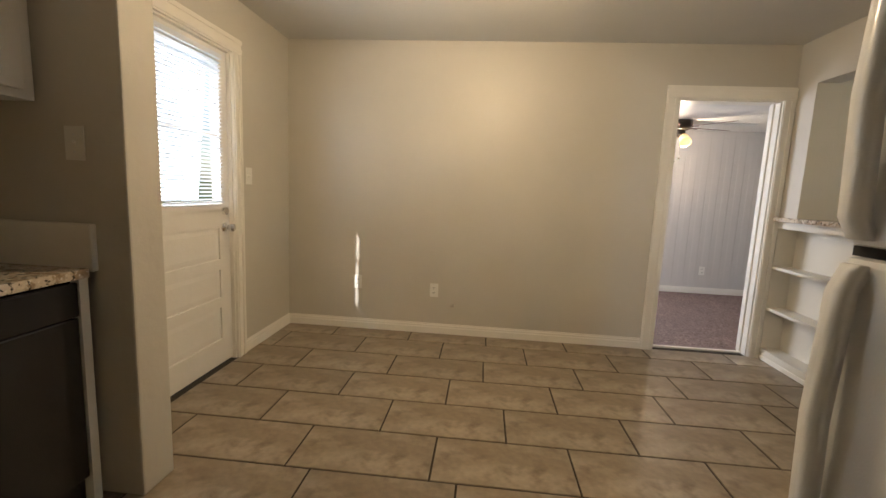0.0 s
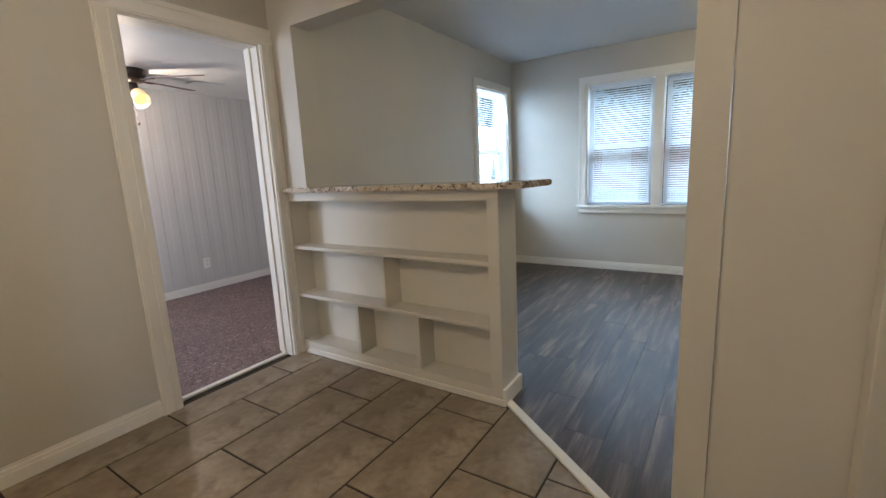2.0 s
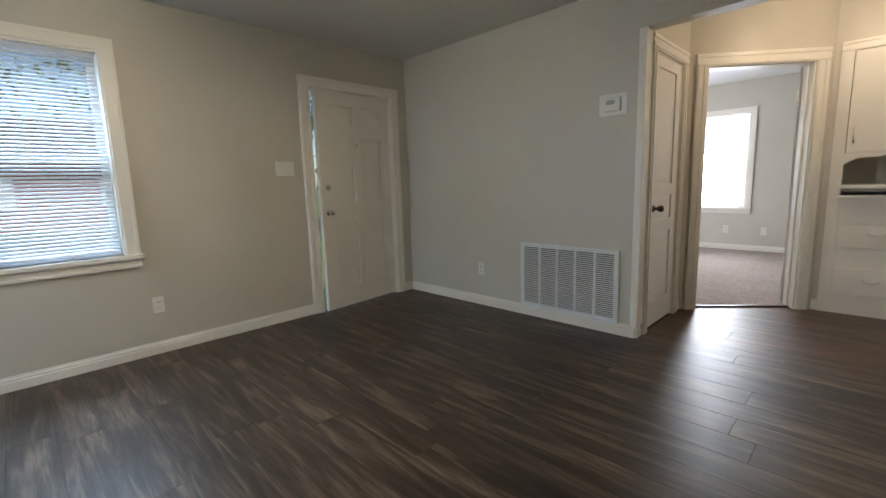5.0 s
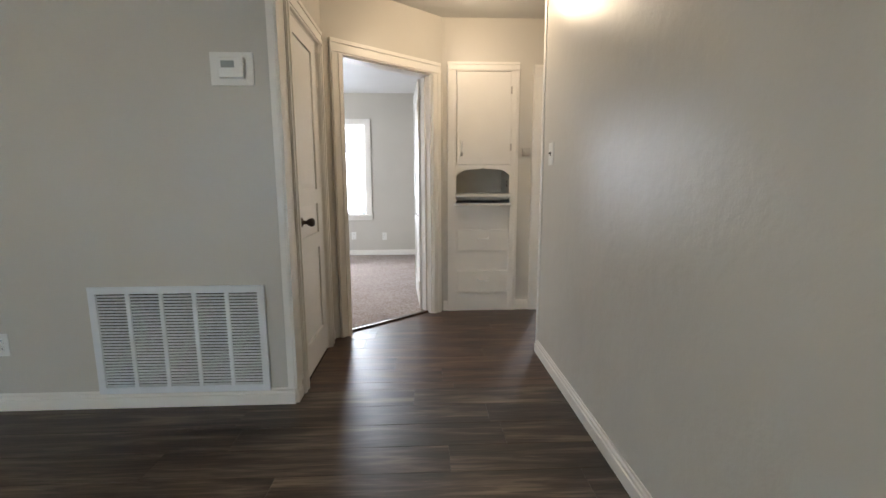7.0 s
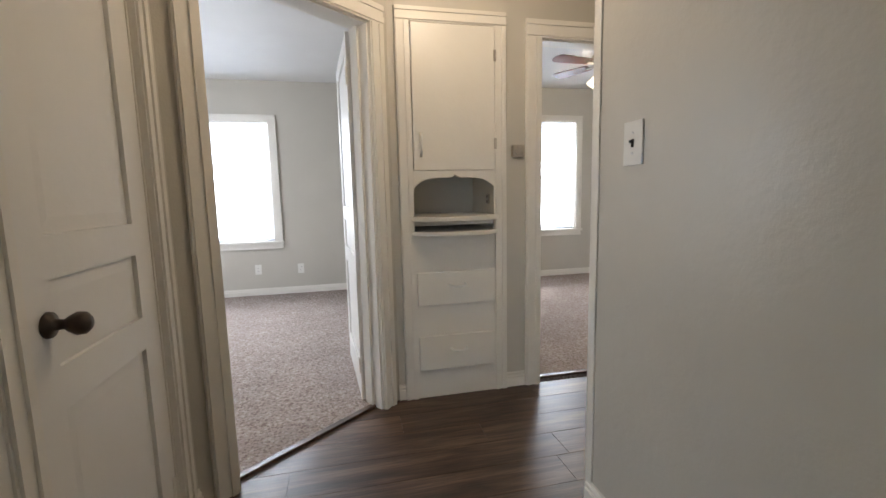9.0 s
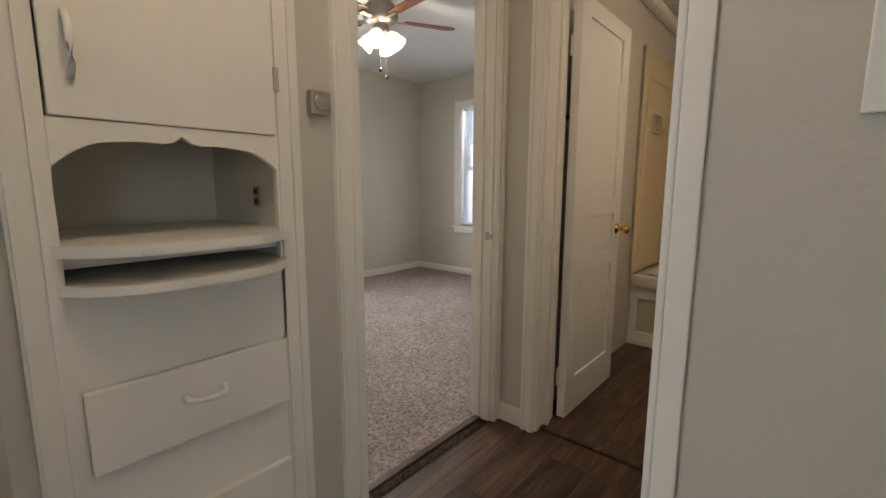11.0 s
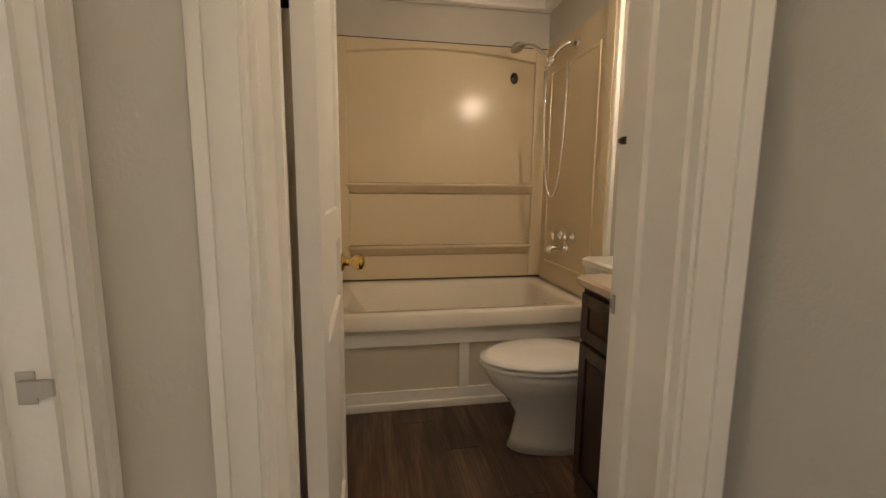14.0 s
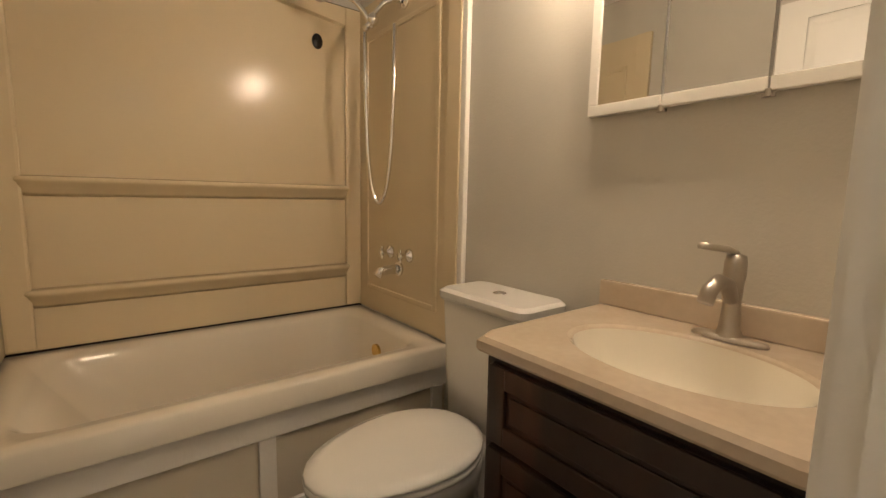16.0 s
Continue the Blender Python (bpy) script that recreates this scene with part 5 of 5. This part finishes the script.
bm = B(); loft(bm, [rounded(TC - 0.17, TC + 0.17, -1.55, -1.37, 0.03, 0.38), rounded(TC - 0.185, TC + 0.185, -1.555, -1.36, 0.035, 0.6), rounded(TC - 0.195, TC + 0.195, -1.56, -1.358, 0.035, 0.80)]); smooth(bm); part("tank", bm, PORCELAIN, wc)
bm = B(); loft(bm, [rounded(TC - 0.2, TC + 0.2, -1.57, -1.355, 0.04, 0.80), rounded(TC - 0.205, TC + 0.205, -1.575, -1.353, 0.04, 0.81), rounded(TC - 0.205, TC + 0.205, -1.575, -1.353, 0.04, 0.83), rounded(TC - 0.19, TC + 0.19, -1.56, -1.36, 0.035, 0.84)]); tl = part("tank_lid", bm, PORCELAIN, wc)
bm = B(); lathe(bm, [(0, 0.845), (0.014, 0.845), (0.017, 0.8425), (0.021, 0.8425), (0.024, 0.8395)], Matrix.Translation((TC, -1.46, 0)), 20); part("flush_button", bm, CHROME, tl)
bm = B(); box(bm, TC - 0.1, TC + 0.1, -1.60, -1.42, 0.2, 0.39, 0.02); part("mount", bm, PORCELAIN, wc)

va = thing("vanity_cabinet", (0.36, -1.6, 0), "dark espresso wooden vanity with a false drawer and two doors", "vanity")
VX0, VX1, VY = 0.055, 0.654, -1.83
bm = B(); box(bm, VX0, VX1, VY, -1.349, 0.0, 0.73, 0.002); box(bm, VX0, VX1, VY, VY + 0.02, 0.7305, 0.825); box(bm, VX0, VX0 + 0.02, VY + 0.02, -1.349, 0.7305, 0.825); part("body", bm, ESPRESSO, va)
def framed(name, x0, x1, z0, z1, parent, raised=True):
    bm = B()
    w = 0.045
    box(bm, x0, x1, VY - 0.012, VY - 0.0005, z0, z1)
    for a, b, c, d_ in ((x0, x0 + w, z0, z1), (x1 - w, x1, z0, z1), (x0 + w, x1 - w, z0, z0 + w), (x0 + w, x1 - w, z1 - w, z1)):
        box(bm, a, b, VY - 0.022, VY - 0.012, c, d_, 0.003)
    p = part(name, bm, ESPRESSO, parent)
    bm = B(); box(bm, x0 + w + 0.012, x1 - w - 0.012, VY - 0.017, VY - 0.0122, z0 + w + 0.012, z1 - w - 0.012, 0.002); part("raised_panel", bm, ESPRESSO, p)
    return p
framed("false_drawer", VX0 + 0.025, VX1 - 0.02, 0.635, 0.805, va)
for x0, x1, kx in ((VX0 + 0.025, 0.37, 0.345), (0.38, VX1 - 0.02, 0.405)):
    d_ = framed("door", x0, x1, 0.09, 0.62, va)
    bm = B(); lathe(bm, [(0, 0), (0.008, 0), (0.007, 0.012), (0.017, 0.018), (0.018, 0.026), (0.012, 0.03), (0.010, 0.027), (0, 0.027)], Matrix.Translation((kx, VY - 0.022, 0.56)) @ pose(0, 0, 0, 90, 0, 0), 16); smooth(bm); part("knob", bm, STEEL, d_)
vt = thing("sink_counter", (0.36, -1.6, 0.83), "beige cultured marble vanity top with an oval cream basin", "counter")
bm = B()
EX, EY, ERX, ERY = 0.36, -1.62, 0.215, 0.15
n = 48
def on_rect(i, z, g=0.0):
    a = 2 * math.pi * i / n
    c, s = math.cos(a), math.sin(a)
    x0, x1, y0, y1 = 0.03 + g, 0.658 - g, -1.86 + g, -1.35 - g
    k = min((x1 - EX) / c if c > 1e-6 else (x0 - EX) / c if c < -1e-6 else 9, (y1 - EY) / s if s > 1e-6 else (y0 - EY) / s if s < -1e-6 else 9)
    return (EX + k * c, EY + k * s, z)
def on_oval(i, z, f):
    a = 2 * math.pi * i / n
    return (EX + ERX * f * math.cos(a), EY + ERY * f * math.sin(a), z)
loft(bm, [[on_rect(i, 0.8255, 0.004) for i in range(n)], [on_rect(i, 0.832) for i in range(n)], [on_rect(i, 0.85) for i in range(n)], [on_rect(i, 0.86, 0.008) for i in range(n)], [on_oval(i, 0.86, 1.06) for i in range(n)], [on_oval(i, 0.856, 1.02) for i in range(n)], [on_oval(i, 0.852, 1.0) for i in range(n)]], cap0=False, cap1=False)
part("slab", bm, MARBLE, vt)
bm = B(); loft(bm, [[on_oval(i, z, f) for i in range(n)] for z, f in ((0.852, 1.0), (0.83, 0.95), (0.79, 0.82), (0.755, 0.6), (0.74, 0.3), (0.738, 0.1))], cap0=False); smooth(bm); part("basin", bm, BASIN, vt)
bm = B(); box(bm, 0.03, 0.658, -1.372, -1.3485, 0.8605, 0.93, 0.004); part("backsplash", bm, MARBLE, vt)
tp = thing("basin_tap", (0.38, -1.43, 0.86), "brushed nickel single-lever basin tap", "tap")
bm = B(); loft(bm, [[(0.38 + 0.075 * k * math.cos(2 * math.pi * i / 24), -1.43 + 0.026 * k * math.sin(2 * math.pi * i / 24), z) for i in range(24)] for z, k in ((0.8605, 1.0), (0.866, 1.0), (0.872, 0.85))]); smooth(bm); part("deck_plate", bm, STEEL, tp)
bm = B(); lathe(bm, [(0.026, 0.87), (0.02, 0.89), (0.017, 0.94), (0.019, 0.99), (0.021, 1.0), (0.021, 1.03), (0.018, 1.045), (0, 1.05)], Matrix.Translation((0.38, -1.43, 0)), 20); smooth(bm); part("body", bm, STEEL, tp)
bm = B(); tube(bm, [(0.38, -1.435, 0.95), (0.378, -1.46, 0.985), (0.374, -1.495, 0.995), (0.37, -1.525, 0.98), (0.368, -1.54, 0.955)], 0.0155, 12); smooth(bm); part("spout", bm, STEEL, tp)
bm = B(); tube(bm, [(0.38, -1.43, 1.048), (0.37, -1.45, 1.058), (0.35, -1.48, 1.062), (0.335, -1.505, 1.066)], 0.0075, 8); smooth(bm); part("lever", bm, STEEL, tp)
mc = thing("mirror_cabinet", (0.3, -1.35, 1.67), "white framed three-door mirrored medicine cabinet", "mirror cabinet")
MX0, MX1, MZ0, MZ1, MYF = -0.035, 0.64, 1.385, 1.98, -1.385
bm = B(); box(bm, MX0 + 0.005, MX1 - 0.005, MYF + 0.012, -1.3485, MZ0 + 0.005, MZ1 - 0.005); part("box", bm, WHITE, mc)
xs = [MX0, 0.172, 0.392, MX1]
for i in range(3):
    x0, x1 = xs[i] + 0.0015, xs[i + 1] - 0.0015
    bm = B()
    fl = 0.028 if i == 0 else 0.002
    fr_ = 0.028 if i == 2 else 0.002
    box(bm, x0, x1, MYF - 0.004, MYF + 0.012, MZ0, MZ0 + 0.03, 0.003); box(bm, x0, x1, MYF - 0.004, MYF + 0.012, MZ1 - 0.03, MZ1, 0.003)
    if i == 0: box(bm, x0, x0 + fl, MYF - 0.004, MYF + 0.012, MZ0 + 0.03, MZ1 - 0.03, 0.003)
    if i == 2: box(bm, x1 - fr_, x1, MYF - 0.004, MYF + 0.012, MZ0 + 0.03, MZ1 - 0.03, 0.003)
    d_ = part("door", bm, WHITE, mc)
    bm = B(); box(bm, x0 + fl, x1 - fr_, MYF, MYF + 0.006, MZ0 + 0.03, MZ1 - 0.03); part("mirror", bm, MIRROR, d_)
    if i:
        bm = B(); cyl(bm, (xs[i], MYF - 0.004, MZ0 - 0.012), (xs[i], MYF - 0.004, MZ0 + 0.004), 0.006, seg=10); box(bm, xs[i] - 0.012, xs[i] + 0.012, MYF - 0.002, MYF + 0.006, MZ0 - 0.012, MZ0 - 0.004); part("pivot_clip", bm, STEEL, d_)
vl = thing("vanity_light", (0.12, -1.35, 2.1), "brushed nickel wall light with two lit frosted shades above the mirror", "wall light")
bm = B(); box(bm, -0.12, 0.36, -1.375, -1.3485, 2.15, 2.23, 0.006); part("back_plate", bm, STEEL, vl)
for x in (0.0, 0.24):
    bm = B(); tube(bm, [(x, -1.375, 2.19), (x, -1.42, 2.195), (x, -1.48, 2.18), (x, -1.48, 2.16)], 0.009, 8); smooth(bm); part("lamp_arm", bm, STEEL, vl)
    bm = B(); lathe(bm, [(0.02, 2.165), (0.035, 2.15), (0.045, 2.10), (0.055, 2.05), (0.052, 2.05), (0.042, 2.10), (0.03, 2.145), (0, 2.15)], Matrix.Translation((x, -1.48, 0)), 18); smooth(bm); part("shade", bm, SHADE, vl, "lit frosted glass bell shade")
    bulb("vanity_bulb", (x, -1.50, 2.0), 8.5, (1.0, 0.78, 0.56), 0.04)
hkb = thing("robe_hook", (0.60, -2.729, 1.48), "small black robe hook on the back of the bathroom door", "hook")
bm = B(); box(bm, 0.575, 0.615, -2.735, -2.7285, 1.44, 1.52, 0.003); part("base", bm, BLACK, hkb)
bm = B(); tube(bm, [(0.595, -2.735, 1.50), (0.60, -2.765, 1.495), (0.605, -2.785, 1.505), (0.607, -2.792, 1.52)], 0.009, 8); smooth(bm); part("prong", bm, BLACK, hkb)
bm = B(); box(bm, 0.677, 0.69, -2.1105, -2.1082, 0.915, 0.955, 0.001); box(bm, 0.6765, 0.68, -2.113, -2.1106, 0.925, 0.945); solid("strike_plate", bm, STEEL, "worn metal strike plate on the bathroom jamb", "strike plate", "thing")
bm = B(); box(bm, 0.68, 0.692, -2.114, -2.108, 1.255, 1.27, 0.002); cyl(bm, (0.686, -2.114, 1.262), (0.686, -2.12, 1.262), 0.005, seg=10); solid("door_catch", bm, BRONZE, "small dark bolt catch on the bathroom jamb", "door catch", "thing")

# ---- outside ----
bm = B(); box(bm, -300, 300, -300, 300, -0.6, -0.35); solid("ground", bm, GRASS, "lawn round the house reaching the horizon", "ground")
bm = B(); box(bm, 16, 22, -120, 120, -0.349, -0.33); solid("road", bm, ASPHALT, "grey asphalt street before the house", "road")
ho = thing("house", (32, 3, -0.35), "red brick house across the street with a grey roof", "house")
bm = B(); box(bm, 28, 36, -5, 10, -0.35, 2.6); part("wall", bm, BRICKRED, ho)
bm = B(); loft(bm, [[(27.4, -5.6, 2.6), (36.6, -5.6, 2.6), (32, -5.6, 5.0)], [(27.4, 10.6, 2.6), (36.6, 10.6, 2.6), (32, 10.6, 5.0)]]); part("roof", bm, ROOFING, ho)
for y in (-3, 1.5, 6):
    bm = B(); box(bm, 27.94, 28.02, y, y + 1.6, 0.6, 1.9); part("window", bm, VINYL, ho)
rng = random.Random(4)


def tree(at, h, spread):
    x, y = at
    t_ = thing("tree", (x, y, -0.35), "leafy green tree in the yard", "tree")
    bm = B()
    cyl(bm, (x, y, -0.35), (x, y, h * 0.5), 0.16, 0.09, 10)
    for i in range(6):
        a = i * 1.05
        cyl(bm, (x, y, h * 0.35 + 0.1 * i), (x + spread * 0.6 * math.cos(a), y + spread * 0.6 * math.sin(a), h * 0.62 + 0.15 * i), 0.06, 0.02, 7)
    part("trunk", bm, BARK, t_)
    verts, faces = [], []
    for i in range(1500):
        u, v, w_ = rng.gauss(0, 0.45), rng.gauss(0, 0.45), rng.gauss(0, 0.36)
        c = Vector((x + u * spread, y + v * spread, h * 0.68 + w_ * h * 0.42))
        q = Euler((rng.uniform(0, 6), rng.uniform(0, 6), rng.uniform(0, 6))).to_matrix()
        s = rng.uniform(0.06, 0.13)
        k = len(verts)
        verts += [tuple(c + q @ Vector(p)) for p in ((-s, 0, 0), (0, -s * 0.5, 0.02), (s, 0, 0), (0, s * 0.5, 0.02))]
        faces.append((k, k + 1, k + 2, k + 3))
    me = bpy.data.meshes.new("crown")
    me.from_pydata([(a - x, b - y, c + 0.35) for a, b, c in verts], [], faces)
    me.materials.append(LEAF)
    cr = new("crown", me)
    cr.parent = t_


for at, h, s in (((12, -1.0), 4.6, 1.9), ((13.5, 3.2), 5.0, 2.0), ((11.5, 7.0), 4.5, 1.8), ((14, -6), 5, 2), ((5.5, 14), 5, 2.2), ((-8, -4.5), 4.5, 2.0), ((-8, 2.0), 4.5, 2.0)):
    tree(at, h, s)

# ---- floor pieces ----
def clip(poly, a, b, c):
    """Keeps the part of a convex outline where a*x + b*y <= c."""
    out = []
    for i in range(len(poly)):
        p, q = poly[i], poly[(i + 1) % len(poly)]
        fp, fq = a * p[0] + b * p[1] - c, a * q[0] + b * q[1] - c
        if fp <= 0:
            out.append(p)
        if fp * fq < 0:
            k = fp / (fp - fq)
            out.append((p[0] + k * (q[0] - p[0]), p[1] + k * (q[1] - p[1])))
    return out


DA, DB = 0.83, -0.63
DC = DA * 2.66 + DB * 2.25


def piece(name, poly, z0, z1, material, parent, bevel=0.0015):
    area = sum(poly[i][0] * poly[(i + 1) % len(poly)][1] - poly[(i + 1) % len(poly)][0] * poly[i][1] for i in range(len(poly))) / 2 if len(poly) > 2 else 0
    if abs(area) < 0.002:
        return
    cx = sum(p[0] for p in poly) / len(poly)
    cy = sum(p[1] for p in poly) / len(poly)
    n = len(poly)
    verts = [(x - cx, y - cy, z0) for x, y in poly] + [(x - cx, y - cy, z1 - bevel) for x, y in poly]
    for x, y in poly:
        dx, dy = x - cx, y - cy
        verts.append((dx - math.copysign(min(abs(dx), bevel), dx), dy - math.copysign(min(abs(dy), bevel), dy), z1))
    order = list(range(n)) if area > 0 else list(range(n))[::-1]
    faces = [tuple(order[::-1])]
    for i in range(n):
        a, b = order[i], order[(i + 1) % n]
        faces += [(a, b, b + n, a + n), (a + n, b + n, b + 2 * n, a + 2 * n)]
    faces.append(tuple(k + 2 * n for k in order))
    me = bpy.data.meshes.new(name)
    me.from_pydata(verts, [], faces)
    me.materials.append(material)
    o = new(name, me)
    o.location = (cx, cy, 0)
    o.parent = parent


G = 0.005
OFFS = [0.15, 0.50, 0.16, 0.38]
TL, TW = 0.652, 0.342
for k in range(-9, 7):
    y0 = 1.895 + k * TW
    y1 = y0 + TW
    if y1 < -1.0:
        continue
    off = OFFS[k % 4] if 0 <= k < 4 else [0.05, 0.40, 0.62, 0.27][k % 4]
    for j in range(-4, 5):
        x0 = off + j * TL
        poly = [(x0 + G, y0 + G), (x0 + TL - G, y0 + G), (x0 + TL - G, y1 - G), (x0 + G, y1 - G)]
        poly = clip(poly, 0, 1, 3.829)
        poly = clip(poly, -1, 0, 1.37 if y1 > 1.9 else 1.75)
        if y1 > 1.40:
            poly = clip(poly, DA, DB, DC - 0.02)
        else:
            poly = clip(poly, 1, 0, 1.86)
        poly = clip(poly, 1, 0, 2.617)
        if len(poly) > 2:
            piece("tile", poly, -0.004, rng.uniform(-0.0006, 0.0004), TILE, kitchen_floor)


def planks(y_from, y_to, x_from, x_to, parent, material, diagonal=False, limits=()):
    w, length = 0.178, 1.22
    y, r = y_from, 0
    while y < y_to:
        x = x_from - rng.uniform(0, length)
        while x < x_to:
            poly = [(x + 0.0006, y + 0.0006), (x + length - 0.0006, y + 0.0006), (x + length - 0.0006, y + w - 0.0006), (x + 0.0006, y + w - 0.0006)]
            poly = clip(clip(poly, -1, 0, -x_from), 1, 0, x_to)
            poly = clip(clip(poly, 0, 1, y_to), 0, -1, -y_from) if len(poly) > 2 else poly
            if diagonal and len(poly) > 2 and y + w > 1.37:
                poly = clip(poly, -DA, -DB, -DC - 0.012)
            for lim in limits:
                if len(poly) > 2:
                    poly = clip(poly, *lim)
            if len(poly) > 2:
                piece("plank", poly, -0.0035, 0.0, material, parent, 0.0008)
            x += length
        y += w
        r += 1


planks(-1.45, 2.23, 1.98, 5.94, living_floor, LVP, True)
planks(2.23, 3.62, 2.67, 5.94, living_floor, LVP)
planks(-2.965, -1.45, 0.78, 3.418, hall_floor, LVP_WARM_LIT, False, ((0.630, -0.776, 0.630 * 3.46 + 0.776 * 2.34),))
planks(-2.82, -1.347, -0.72, 0.78, bath_floor, LVP_WARM_LIT)
